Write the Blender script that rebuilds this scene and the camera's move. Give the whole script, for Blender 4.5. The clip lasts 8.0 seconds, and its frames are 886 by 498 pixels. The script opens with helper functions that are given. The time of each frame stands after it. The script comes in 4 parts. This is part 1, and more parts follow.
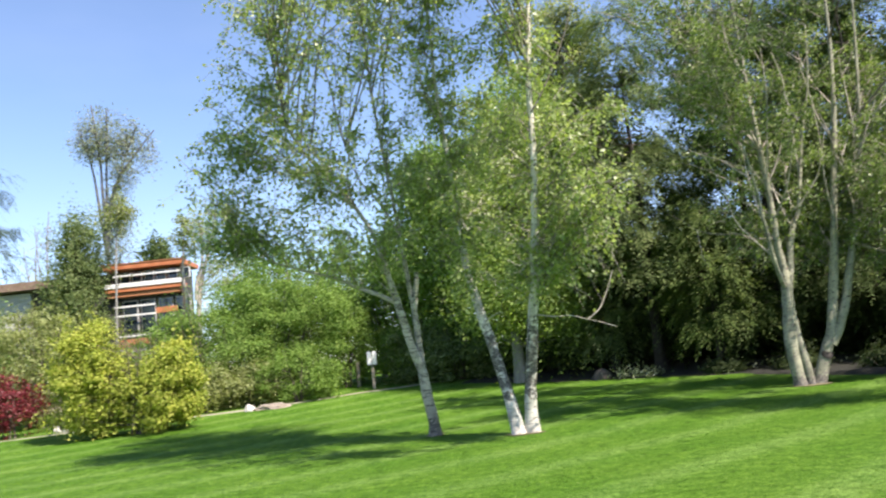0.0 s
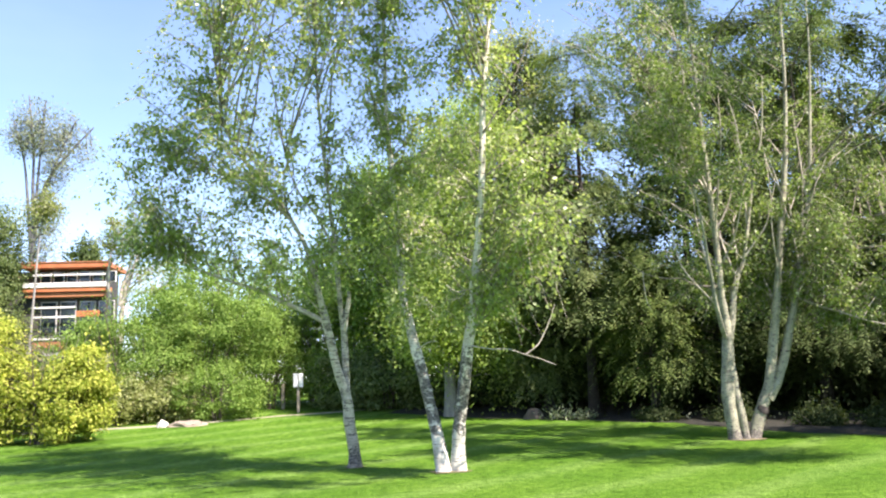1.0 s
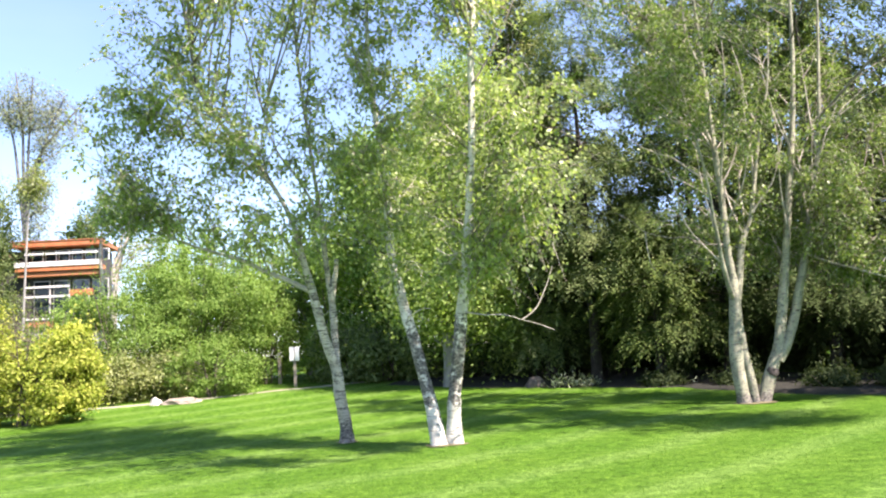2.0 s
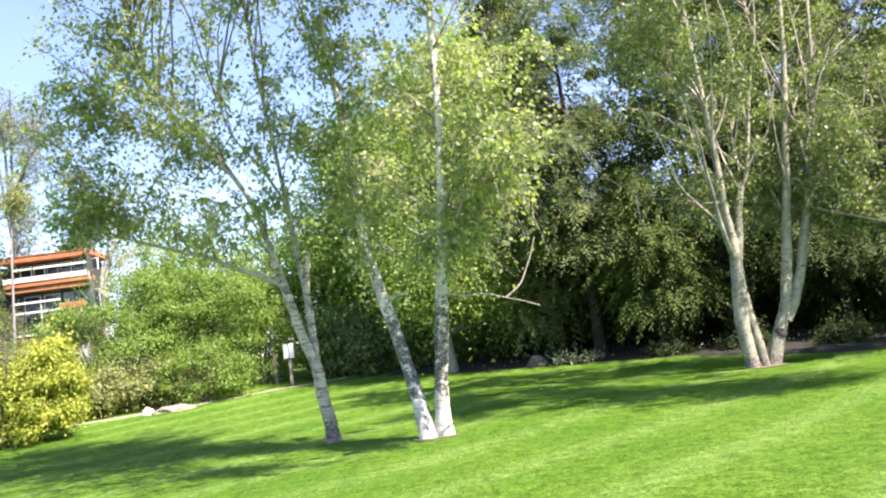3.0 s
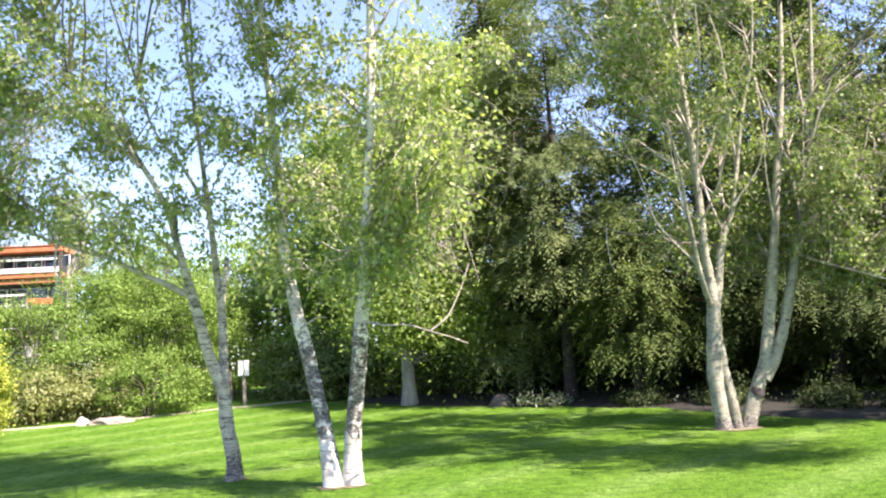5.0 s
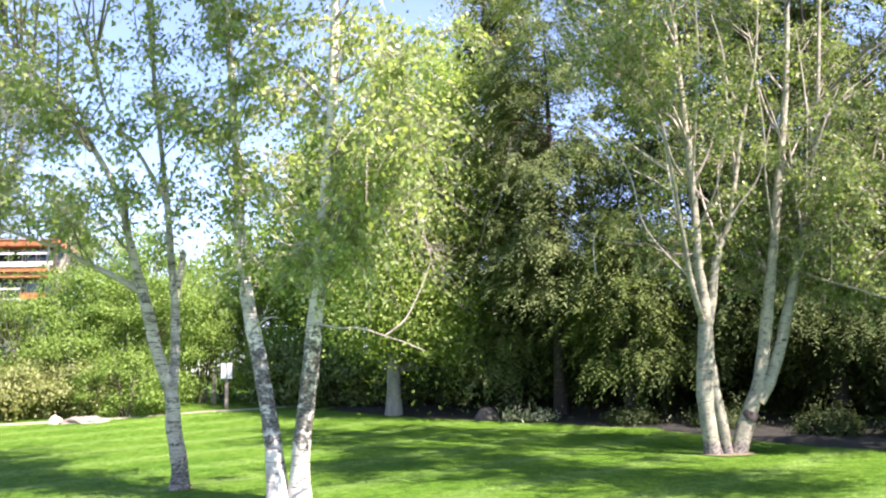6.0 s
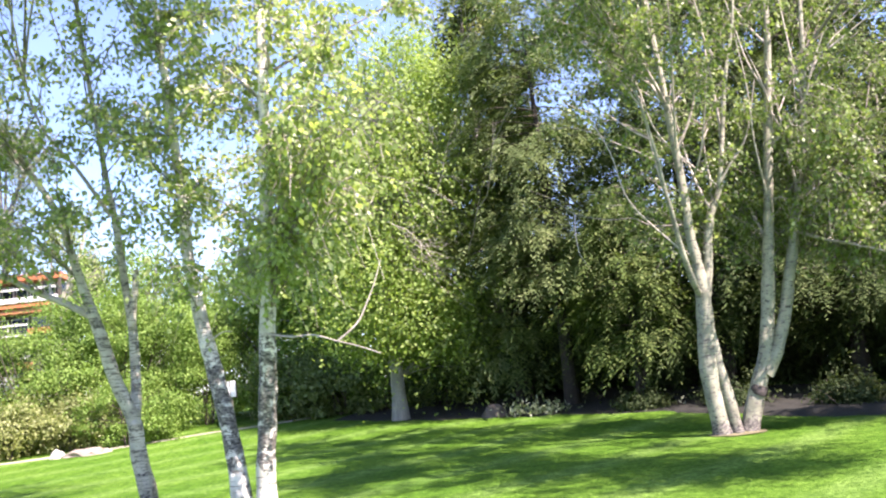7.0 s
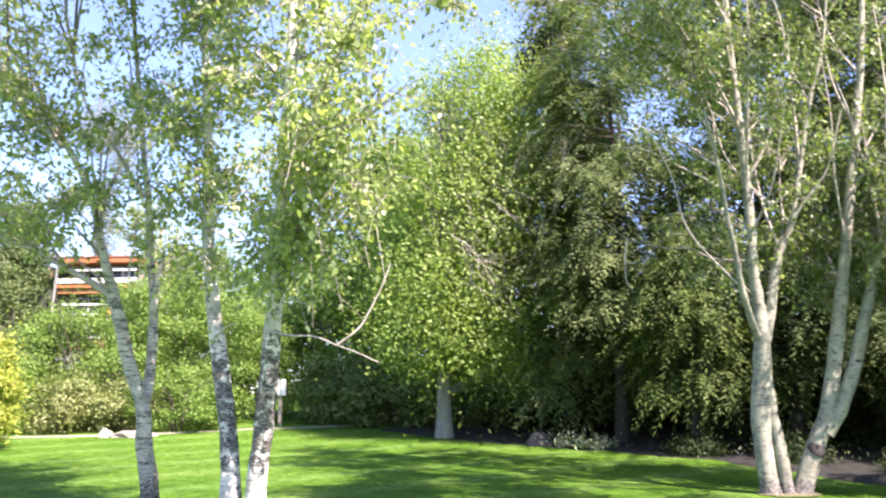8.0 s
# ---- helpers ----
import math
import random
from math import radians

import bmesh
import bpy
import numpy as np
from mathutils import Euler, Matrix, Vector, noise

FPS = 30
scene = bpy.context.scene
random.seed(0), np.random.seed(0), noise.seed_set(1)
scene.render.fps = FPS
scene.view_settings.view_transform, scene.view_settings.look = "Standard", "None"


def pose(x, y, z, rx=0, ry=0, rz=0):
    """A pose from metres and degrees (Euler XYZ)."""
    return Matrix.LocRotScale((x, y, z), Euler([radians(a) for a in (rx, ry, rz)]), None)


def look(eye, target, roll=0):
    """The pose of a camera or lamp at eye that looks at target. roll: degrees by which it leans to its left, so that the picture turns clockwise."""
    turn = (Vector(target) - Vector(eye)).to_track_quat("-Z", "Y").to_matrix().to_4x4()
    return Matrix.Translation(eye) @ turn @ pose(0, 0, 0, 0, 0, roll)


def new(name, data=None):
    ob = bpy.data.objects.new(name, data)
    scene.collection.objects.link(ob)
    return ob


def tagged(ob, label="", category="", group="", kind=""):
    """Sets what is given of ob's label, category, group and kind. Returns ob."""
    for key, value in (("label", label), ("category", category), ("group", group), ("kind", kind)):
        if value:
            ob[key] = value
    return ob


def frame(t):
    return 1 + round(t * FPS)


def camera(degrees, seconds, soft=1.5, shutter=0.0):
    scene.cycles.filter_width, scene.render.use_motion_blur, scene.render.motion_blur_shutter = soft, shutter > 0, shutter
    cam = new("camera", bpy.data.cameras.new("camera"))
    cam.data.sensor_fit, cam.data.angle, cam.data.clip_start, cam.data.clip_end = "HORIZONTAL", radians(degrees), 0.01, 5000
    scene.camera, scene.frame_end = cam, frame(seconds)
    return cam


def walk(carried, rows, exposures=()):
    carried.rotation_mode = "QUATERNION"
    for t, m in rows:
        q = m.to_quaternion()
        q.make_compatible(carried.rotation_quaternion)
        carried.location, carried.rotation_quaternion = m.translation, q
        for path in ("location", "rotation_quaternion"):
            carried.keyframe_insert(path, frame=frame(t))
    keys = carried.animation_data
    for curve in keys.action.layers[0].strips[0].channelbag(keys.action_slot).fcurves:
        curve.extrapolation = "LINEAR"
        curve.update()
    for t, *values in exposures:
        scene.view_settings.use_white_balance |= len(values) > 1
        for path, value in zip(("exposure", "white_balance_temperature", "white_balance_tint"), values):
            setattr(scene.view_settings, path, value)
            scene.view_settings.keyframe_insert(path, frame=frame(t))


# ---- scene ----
cam = camera(57.3, 8.0, 2.1, 0.25)
PATH = [
    (0, (0.342, 0.033, 1.354), (0.368, 2.012, 1.641), -6.1),
    (0.5, (0.358, 0.405, 1.349), (0.543, 2.37, 1.671), -4.2),
    (1, (0.447, 0.866, 1.34), (0.618, 2.828, 1.689), -2.1),
    (1.5, (0.578, 1.251, 1.338), (0.731, 3.217, 1.668), -3.0),
    (1.7, (0.611, 1.406, 1.33), (0.78, 3.378, 1.62), -3.0),
    (2.8, (1.09, 2.43, 1.296), (1.214, 4.409, 1.561), -6.6),
    (3, (1.188, 2.578, 1.301), (1.342, 4.558, 1.545), -7.9),
    (3.5, (1.361, 2.984, 1.357), (1.635, 4.953, 1.578), -3.6),
    (4, (1.764, 3.359, 1.362), (1.999, 5.324, 1.651), -4.0),
    (4.2, (1.878, 3.495, 1.383), (2.099, 5.459, 1.692), -4.6),
    (5.3, (2.57, 4.257, 1.359), (2.683, 6.232, 1.655), -3.7),
    (5.5, (2.724, 4.397, 1.353), (2.85, 6.375, 1.624), -5.3),
    (6, (2.996, 4.821, 1.332), (3.113, 6.79, 1.666), -1.4),
    (6.5, (3.315, 5.154, 1.342), (3.401, 7.115, 1.727), -3.5),
    (7, (3.749, 5.517, 1.317), (3.818, 7.488, 1.651), -6.4),
    (7.5, (4.039, 5.88, 1.335), (4.088, 7.853, 1.656), -3.2),
    (8, (4.458, 6.134, 1.282), (4.316, 8.091, 1.672), -0.1),
]
walk(cam, [(t, look(eye, target, roll)) for t, eye, target, roll in PATH], [(0, 1.28, 6700, 18), (0.5, 1.60, 6800, 20), (1.0, 1.80, 6800, 22), (3.0, 1.94, 6800, 27), (4.0, 2.0, 6850, 29), (5.5, 2.06, 6700, 31), (8, 2.14, 6500, 34)])

# ---- world and light ----
SUN_ELEVATION, SUN_FROM = radians(51.0), radians(-40.0)   # SUN_FROM: turn of the sun from +x towards +y
to_sun = Vector((math.cos(SUN_ELEVATION) * math.cos(SUN_FROM), math.cos(SUN_ELEVATION) * math.sin(SUN_FROM), math.sin(SUN_ELEVATION)))
world = bpy.data.worlds.new("world")
scene.world = world
world.use_nodes = True
wn, wl = world.node_tree.nodes, world.node_tree.links
sky = wn.new("ShaderNodeTexSky")
sky.sky_type, sky.sun_disc = "NISHITA", False
sky.sun_elevation, sky.sun_rotation = SUN_ELEVATION, radians(90.0) - SUN_FROM
sky.air_density, sky.dust_density, sky.ozone_density = 1.0, 0.2, 4.0
where = wn.new("ShaderNodeTexCoord")
flat = wn.new("ShaderNodeMapping")
flat.inputs["Scale"].default_value = (1.0, 1.0, 3.0)
cloud = wn.new("ShaderNodeTexNoise")
cloud.inputs["Scale"].default_value, cloud.inputs["Detail"].default_value = 2.2, 7.0
cover = wn.new("ShaderNodeValToRGB")
cover.color_ramp.elements[0].position, cover.color_ramp.elements[1].position = 0.45, 0.85
cover.color_ramp.elements[0].color, cover.color_ramp.elements[1].color = (0.0, 0.0, 0.0, 1), (0.12, 0.12, 0.12, 1)
low = wn.new("ShaderNodeSeparateXYZ")
haze = wn.new("ShaderNodeMapRange")
haze.inputs[1].default_value, haze.inputs[2].default_value, haze.inputs[3].default_value, haze.inputs[4].default_value = 0.04, 0.28, 0.08, 0.0
both = wn.new("ShaderNodeMath")
both.use_clamp = True
veil = wn.new("ShaderNodeMix")
veil.data_type = "RGBA"
veil.inputs[7].default_value = (4.2, 4.8, 5.8, 1)
wl.new(where.outputs["Generated"], flat.inputs["Vector"])
wl.new(flat.outputs[0], cloud.inputs["Vector"])
wl.new(cloud.outputs["Fac"], cover.inputs[0])
wl.new(where.outputs["Generated"], low.inputs[0])
wl.new(low.outputs[2], haze.inputs[0])
wl.new(cover.outputs[0], both.inputs[0])
wl.new(haze.outputs[0], both.inputs[1])
wl.new(both.outputs[0], veil.inputs[0])
wl.new(sky.outputs[0], veil.inputs[6])
wl.new(veil.outputs[2], wn["Background"].inputs[0])
wn["Background"].inputs[1].default_value = 0.107
sun = new("sun", bpy.data.lights.new("sun", "SUN"))
sun.data.energy, sun.data.angle, sun.data.color = 5.0, radians(0.53), (1.0, 0.93, 0.82)
sun.matrix_world = look(to_sun * 60, (0, 0, 0))

rng = np.random.default_rng(7)


# ---- materials ----
def node_material(name):
    m = bpy.data.materials.new(name)
    m.use_nodes = True
    return m, m.node_tree.nodes, m.node_tree.links, m.node_tree.nodes["Principled BSDF"]


def ramp(nodes, stops):
    r = nodes.new("ShaderNodeValToRGB")
    el = r.color_ramp.elements
    while len(el) < len(stops):
        el.new(0.5)
    for e, (p, c) in zip(el, stops):
        e.position, e.color = p, (*c, 1)
    return r


def noise_node(nodes, links, scale, detail=4.0, stretch=None, rough=0.6):
    co = nodes.new("ShaderNodeTexCoord")
    n = nodes.new("ShaderNodeTexNoise")
    n.inputs["Scale"].default_value, n.inputs["Detail"].default_value, n.inputs["Roughness"].default_value = scale, detail, rough
    if stretch:
        mp = nodes.new("ShaderNodeMapping")
        mp.inputs["Scale"].default_value = stretch
        links.new(co.outputs["Object"], mp.inputs["Vector"])
        links.new(mp.outputs[0], n.inputs["Vector"])
    else:
        links.new(co.outputs["Object"], n.inputs["Vector"])
    return n


def mixed(nodes, links, fac, a, b, mode="MIX"):
    """fac, a and b: sockets or values."""
    m = nodes.new("ShaderNodeMix")
    m.data_type, m.blend_type = "RGBA", mode
    for socket, v in ((m.inputs[0], fac), (m.inputs[6], a), (m.inputs[7], b)):
        if isinstance(v, bpy.types.NodeSocket):
            links.new(v, socket)
        else:
            socket.default_value = v if isinstance(v, float) else (*v, 1)
    return m.outputs[2]


def surface(name, dark, light, scale=6.0, rough=0.8, bump=0.3, metal=0.0, fine=60.0, stretch=None):
    """Two scales of noise between two colours, with fine relief."""
    m, n, l, p = node_material(name)
    big = noise_node(n, l, scale, 5, stretch)
    small = noise_node(n, l, fine, 3, stretch)
    mean = tuple((a + b) / 2 for a, b in zip(dark, light))
    r1, r2 = ramp(n, [(0.3, dark), (0.7, light)]), ramp(n, [(0.3, (0.72,) * 3), (0.7, (1.12,) * 3)])
    l.new(big.outputs["Fac"], r1.inputs[0])
    l.new(small.outputs["Fac"], r2.inputs[0])
    l.new(mixed(n, l, 1.0, r1.outputs[0], r2.outputs[0], "MULTIPLY"), p.inputs["Base Color"])
    p.inputs["Roughness"].default_value, p.inputs["Metallic"].default_value = rough, metal
    b = n.new("ShaderNodeBump")
    b.inputs["Strength"].default_value, b.inputs["Distance"].default_value = bump, 0.02
    l.new(small.outputs["Fac"], b.inputs["Height"])
    l.new(b.outputs[0], p.inputs["Normal"])
    return m


def leaf_material(name, stops, through_light=0.35, rough=0.5, gloss=0.38):
    """Leaves that vary one by one, lit through from behind."""
    m, n, l, p = node_material(name)
    geo = n.new("ShaderNodeNewGeometry")
    r = ramp(n, stops)
    l.new(geo.outputs["Random Per Island"], r.inputs[0])
    # Uneven tone in patches; the dark ones also stand in for shaded gaps.
    patch = noise_node(n, l, 1.0, 4)
    pr = ramp(n, [(0.32, (0.72, 0.76, 0.68)), (0.52, (1.0, 1.0, 1.0)), (0.7, (1.25, 1.18, 1.15))])
    l.new(patch.outputs["Fac"], pr.inputs[0])
    col = mixed(n, l, 1.0, r.outputs[0], pr.outputs[0], "MULTIPLY")
    l.new(col, p.inputs["Base Color"])
    p.inputs["Roughness"].default_value, p.inputs["Specular IOR Level"].default_value = rough, gloss
    tr = n.new("ShaderNodeBsdfTranslucent")
    l.new(mixed(n, l, 1.0, col, (1.25, 1.3, 0.7), "MULTIPLY"), tr.inputs["Color"])
    mix = n.new("ShaderNodeMixShader")
    mix.inputs[0].default_value = through_light
    l.new(p.outputs[0], mix.inputs[1])
    l.new(tr.outputs[0], mix.inputs[2])
    l.new(mix.outputs[0], n["Material Output"].inputs["Surface"])
    return m


def birch_bark(name, dark_share, seed, zone=None, tint=(0.84, 0.77, 0.66), ringed=0.56, spots=4.5):
    m, n, l, p = node_material(name)
    base = noise_node(n, l, 3.0, 5)
    white = ramp(n, [(0.32, tuple(0.40 * c for c in tint)), (0.5, tuple(0.66 * c for c in tint)), (0.66, tuple(0.86 * c for c in tint))])
    l.new(base.outputs["Fac"], white.inputs[0])
    lines = noise_node(n, l, 5.0, 4, (1.0, 1.0, 9.0))
    lr = ramp(n, [(ringed, (0, 0, 0)), (ringed + 0.05, (1, 1, 1))])
    l.new(lines.outputs["Fac"], lr.inputs[0])
    patches = noise_node(n, l, spots, 6, (1.2 + seed * 0.1, 1.2, 2.0), 0.75)
    pr = ramp(n, [(dark_share, (0, 0, 0)), (dark_share + 0.07, (1, 1, 1))])
    if zone:
        co, sep = n.new("ShaderNodeTexCoord"), n.new("ShaderNodeSeparateXYZ")
        l.new(co.outputs["Object"], sep.inputs[0])
        up = ramp(n, [(zone[0], (0, 0, 0)), (zone[0] + 0.015, (zone[2],) * 3), (zone[1], (zone[2],) * 3), (zone[1] + 0.03, (0, 0, 0))])
        div = n.new("ShaderNodeMath")
        div.operation = "DIVIDE"
        div.inputs[1].default_value = 10.0
        l.new(sep.outputs[2], div.inputs[0])
        l.new(div.outputs[0], up.inputs[0])
        add = n.new("ShaderNodeMath")
        l.new(patches.outputs["Fac"], add.inputs[0])
        l.new(up.outputs[0], add.inputs[1])
        l.new(add.outputs[0], pr.inputs[0])
    else:
        l.new(patches.outputs["Fac"], pr.inputs[0])
    crack = noise_node(n, l, 22.0, 4, (1, 1, 2.2))
    cr = ramp(n, [(0.42, (0.03, 0.027, 0.024)), (0.6, (0.20, 0.18, 0.155))])
    l.new(crack.outputs["Fac"], cr.inputs[0])
    c1 = mixed(n, l, lr.outputs[0], white.outputs[0], (0.11, 0.098, 0.08))
    l.new(mixed(n, l, pr.outputs[0], c1, cr.outputs[0]), p.inputs["Base Color"])
    p.inputs["Roughness"].default_value = 0.7
    b = n.new("ShaderNodeBump")
    b.inputs["Strength"].default_value, b.inputs["Distance"].default_value = 0.6, 0.015
    l.new(crack.outputs["Fac"], b.inputs["Height"])
    l.new(b.outputs[0], p.inputs["Normal"])
    return m


def lawn_material():
    m, n, l, p = node_material("mown_lawn")
    co = n.new("ShaderNodeTexCoord")
    mp = n.new("ShaderNodeMapping")
    mp.inputs["Rotation"].default_value = (0, 0, radians(-42.0))
    l.new(co.outputs["Object"], mp.inputs["Vector"])
    wave = n.new("ShaderNodeTexWave")
    wave.wave_type, wave.bands_direction = "BANDS", "Y"
    wave.inputs["Scale"].default_value, wave.inputs["Distortion"].default_value = 0.165, 1.6
    wave.inputs["Detail"].default_value, wave.inputs["Detail Scale"].default_value = 3.0, 1.2
    l.new(mp.outputs[0], wave.inputs["Vector"])
    stripe = ramp(n, [(0.1, (0.069, 0.157, 0.015)), (0.72, (0.079, 0.171, 0.020)), (0.97, (0.104, 0.201, 0.036))])
    l.new(wave.outputs["Fac"], stripe.inputs[0])
    big, mid, tuft, fine = noise_node(n, l, 0.45, 5), noise_node(n, l, 5.0, 5), noise_node(n, l, 21.0, 4), noise_node(n, l, 90.0, 3)
    r1 = ramp(n, [(0.3, (0.78, 0.86, 0.72)), (0.7, (1.22, 1.10, 1.2))])
    r2 = ramp(n, [(0.32, (0.58, 0.66, 0.5)), (0.5, (1.0, 1.0, 1.0)), (0.68, (1.42, 1.32, 1.5))])
    r3 = ramp(n, [(0.3, (0.55, 0.62, 0.5)), (0.62, (1.2, 1.18, 1.2)), (0.75, (1.9, 1.55, 2.4))])
    r4 = ramp(n, [(0.36, (0.5, 0.6, 0.42)), (0.52, (1.0, 1.0, 1.0)), (0.66, (1.5, 1.36, 1.55))])
    c = stripe.outputs[0]
    for tex, r in ((big, r1), (mid, r2), (tuft, r4), (fine, r3)):
        l.new(tex.outputs["Fac"], r.inputs[0])
        c = mixed(n, l, 1.0, c, r.outputs[0], "MULTIPLY")
    l.new(c, p.inputs["Base Color"])
    p.inputs["Roughness"].default_value, p.inputs["Specular IOR Level"].default_value = 0.8, 0.08
    b = n.new("ShaderNodeBump")
    b.inputs["Strength"].default_value, b.inputs["Distance"].default_value = 0.8, 0.03
    l.new(fine.outputs["Fac"], b.inputs["Height"])
    l.new(b.outputs[0], p.inputs["Normal"])
    return m


M_LAWN = lawn_material()
M_GRASS = leaf_material("grass_blades", [(0.0, (0.07, 0.155, 0.015)), (0.6, (0.095, 0.19, 0.024)), (0.92, (0.14, 0.235, 0.05)), (1.0, (0.28, 0.36, 0.15))], 0.35, 0.7, 0.1)
M_BARK_A = birch_bark("birch_bark_grey", 0.52, 1, (0.0, 0.018, 0.22), (0.62, 0.58, 0.47))
M_BARK_B = birch_bark("birch_bark_patchy", 0.55, 2, (0.06, 0.19, 0.15), (0.82, 0.78, 0.67), 0.585)
M_BARK_C = birch_bark("birch_bark_pale", 0.535, 3, (0.0, 0.012, 0.2), (0.38, 0.38, 0.27), 0.59, 8.0)
M_SCAR = surface("dark_bark_scar", (0.02, 0.018, 0.016), (0.06, 0.05, 0.045), 12, 0.9, 0.6)
M_TWIG = surface("pale_twig_bark", (0.28, 0.245, 0.20), (0.52, 0.475, 0.41), 5, 0.8, 0.3)
M_MIDTWIG = surface("grey_twig_bark", (0.13, 0.115, 0.095), (0.27, 0.24, 0.20), 5, 0.85, 0.3)
M_DARKTWIG = surface("brown_twig_bark", (0.06, 0.05, 0.04), (0.16, 0.13, 0.10), 5, 0.85, 0.4)
M_DARKGREY = surface("dark_grey_bark", (0.085, 0.09, 0.10), (0.18, 0.18, 0.185), 4, 0.9, 0.6)
# Bark tone lowered to stand for the shade under the boughs.
M_SHADEBARK = surface("conifer_bark_darkened_for_shade", (0.02, 0.017, 0.014), (0.05, 0.042, 0.034), 5, 0.9, 0.6)
M_GREYBARK = surface("grey_tree_bark", (0.16, 0.16, 0.15), (0.34, 0.33, 0.31), 4, 0.9, 0.7, stretch=(1, 1, 0.3))
M_BIRCH = leaf_material("birch_leaves", [(0.0, (0.175, 0.245, 0.07)), (0.5, (0.26, 0.345, 0.108)), (0.85, (0.34, 0.42, 0.165)), (1.0, (0.42, 0.48, 0.25))], 0.54, 0.38, 0.6)
M_BIRCHDEEP = leaf_material("deeper_birch_leaves", [(0.0, (0.092, 0.155, 0.034)), (0.5, (0.158, 0.235, 0.062)), (0.85, (0.24, 0.32, 0.112)), (1.0, (0.36, 0.42, 0.21))], 0.44, 0.45, 0.4)
# Dark green, lowered further to stand for shade in and under the hedge.
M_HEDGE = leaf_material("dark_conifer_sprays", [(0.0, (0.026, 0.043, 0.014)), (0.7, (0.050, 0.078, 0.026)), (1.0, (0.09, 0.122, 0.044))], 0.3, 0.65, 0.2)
M_OLIVE = leaf_material("olive_conifer_sprays", [(0.0, (0.082, 0.122, 0.042)), (0.7, (0.155, 0.21, 0.078)), (1.0, (0.25, 0.305, 0.14))], 0.42, 0.65, 0.2)
M_LIME = leaf_material("light_green_leaves", [(0.0, (0.14, 0.225, 0.04)), (0.6, (0.245, 0.35, 0.08)), (1.0, (0.37, 0.47, 0.155))], 0.5)
M_MIDHEDGE = leaf_material("green_conifer_sprays", [(0.0, (0.04, 0.068, 0.020)), (0.7, (0.078, 0.118, 0.037)), (1.0, (0.145, 0.19, 0.072))], 0.36, 0.65, 0.2)
M_CEDAR = leaf_material("bright_cedar_sprays", [(0.0, (0.055, 0.095, 0.022)), (0.7, (0.11, 0.165, 0.042)), (1.0, (0.20, 0.25, 0.085))], 0.4, 0.65, 0.2)
M_GREYLEAF = leaf_material("grey_green_leaves", [(0.0, (0.16, 0.19, 0.13)), (0.7, (0.24, 0.275, 0.20)), (1.0, (0.38, 0.41, 0.33))], 0.5)
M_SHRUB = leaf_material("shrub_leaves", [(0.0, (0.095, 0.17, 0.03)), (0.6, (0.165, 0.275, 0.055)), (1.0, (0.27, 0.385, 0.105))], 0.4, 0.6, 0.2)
M_DULL = leaf_material("dull_shrub_leaves", [(0.0, (0.14, 0.17, 0.05)), (0.6, (0.24, 0.28, 0.09)), (1.0, (0.36, 0.39, 0.18))], 0.4)
M_YELLOW = leaf_material("yellow_green_leaves", [(0.0, (0.175, 0.24, 0.028)), (0.5, (0.30, 0.355, 0.055)), (1.0, (0.45, 0.46, 0.11))], 0.42, 0.6, 0.2)
M_DRYLEAF = leaf_material("dry_grey_brown_leaves", [(0.0, (0.16, 0.14, 0.09)), (0.6, (0.27, 0.24, 0.15)), (1.0, (0.36, 0.36, 0.22))], 0.3)
M_RED = leaf_material("crimson_leaves", [(0.0, (0.09, 0.01, 0.014)), (1.0, (0.22, 0.025, 0.035))], 0.3)
M_FAR = leaf_material("tall_tree_leaves", [(0.0, (0.15, 0.19, 0.05)), (0.6, (0.24, 0.28, 0.085)), (1.0, (0.34, 0.37, 0.16))], 0.42)
# Soil tone set near black: the conifers' shade is put into the colour.
M_SOIL = surface("soil_darkened_for_shade", (0.008, 0.009, 0.006), (0.020, 0.0205, 0.012), 5, 0.95, 0.8)
M_LITTER = surface("dry_soil_and_litter", (0.09, 0.085, 0.04), (0.20, 0.18, 0.09), 14, 0.95, 0.8)
M_PATH = surface("gravel_path", (0.19, 0.185, 0.13), (0.31, 0.30, 0.22), 3, 0.95, 0.6, fine=140)
M_ROCK = surface("tan_rock", (0.18, 0.15, 0.12), (0.31, 0.27, 0.22), 4, 0.9, 0.8)
M_PALEROCK = surface("pale_rock", (0.40, 0.385, 0.35), (0.56, 0.54, 0.50), 4, 0.85, 0.6)
M_DARKROCK = surface("dull_brown_rock", (0.06, 0.05, 0.045), (0.13, 0.11, 0.095), 4, 0.9, 0.8)
M_SILVER = leaf_material("silvery_leaves", [(0.0, (0.13, 0.18, 0.08)), (0.6, (0.26, 0.30, 0.19)), (1.0, (0.46, 0.49, 0.38))], 0.3)
M_POST = surface("weathered_wood", (0.20, 0.17, 0.135), (0.36, 0.32, 0.26), 8, 0.85, 0.6, stretch=(3, 3, 0.4))
M_SIGN = surface("white_sign_paint", (0.68, 0.69, 0.68), (0.80, 0.80, 0.78), 5, 0.5, 0.1)
M_BROWN = surface("dark_brown_paint", (0.05, 0.04, 0.032), (0.10, 0.08, 0.06), 5, 0.7, 0.3)
M_ORANGE = surface("orange_painted_wood", (0.42, 0.13, 0.05), (0.54, 0.20, 0.09), 2, 0.6, 0.3)
M_TERRA = surface("brown_orange_panel", (0.36, 0.14, 0.06), (0.46, 0.20, 0.10), 2, 0.7, 0.3)
M_WHITE = surface("white_rail_paint", (0.66, 0.66, 0.66), (0.80, 0.80, 0.80), 3, 0.5, 0.1)
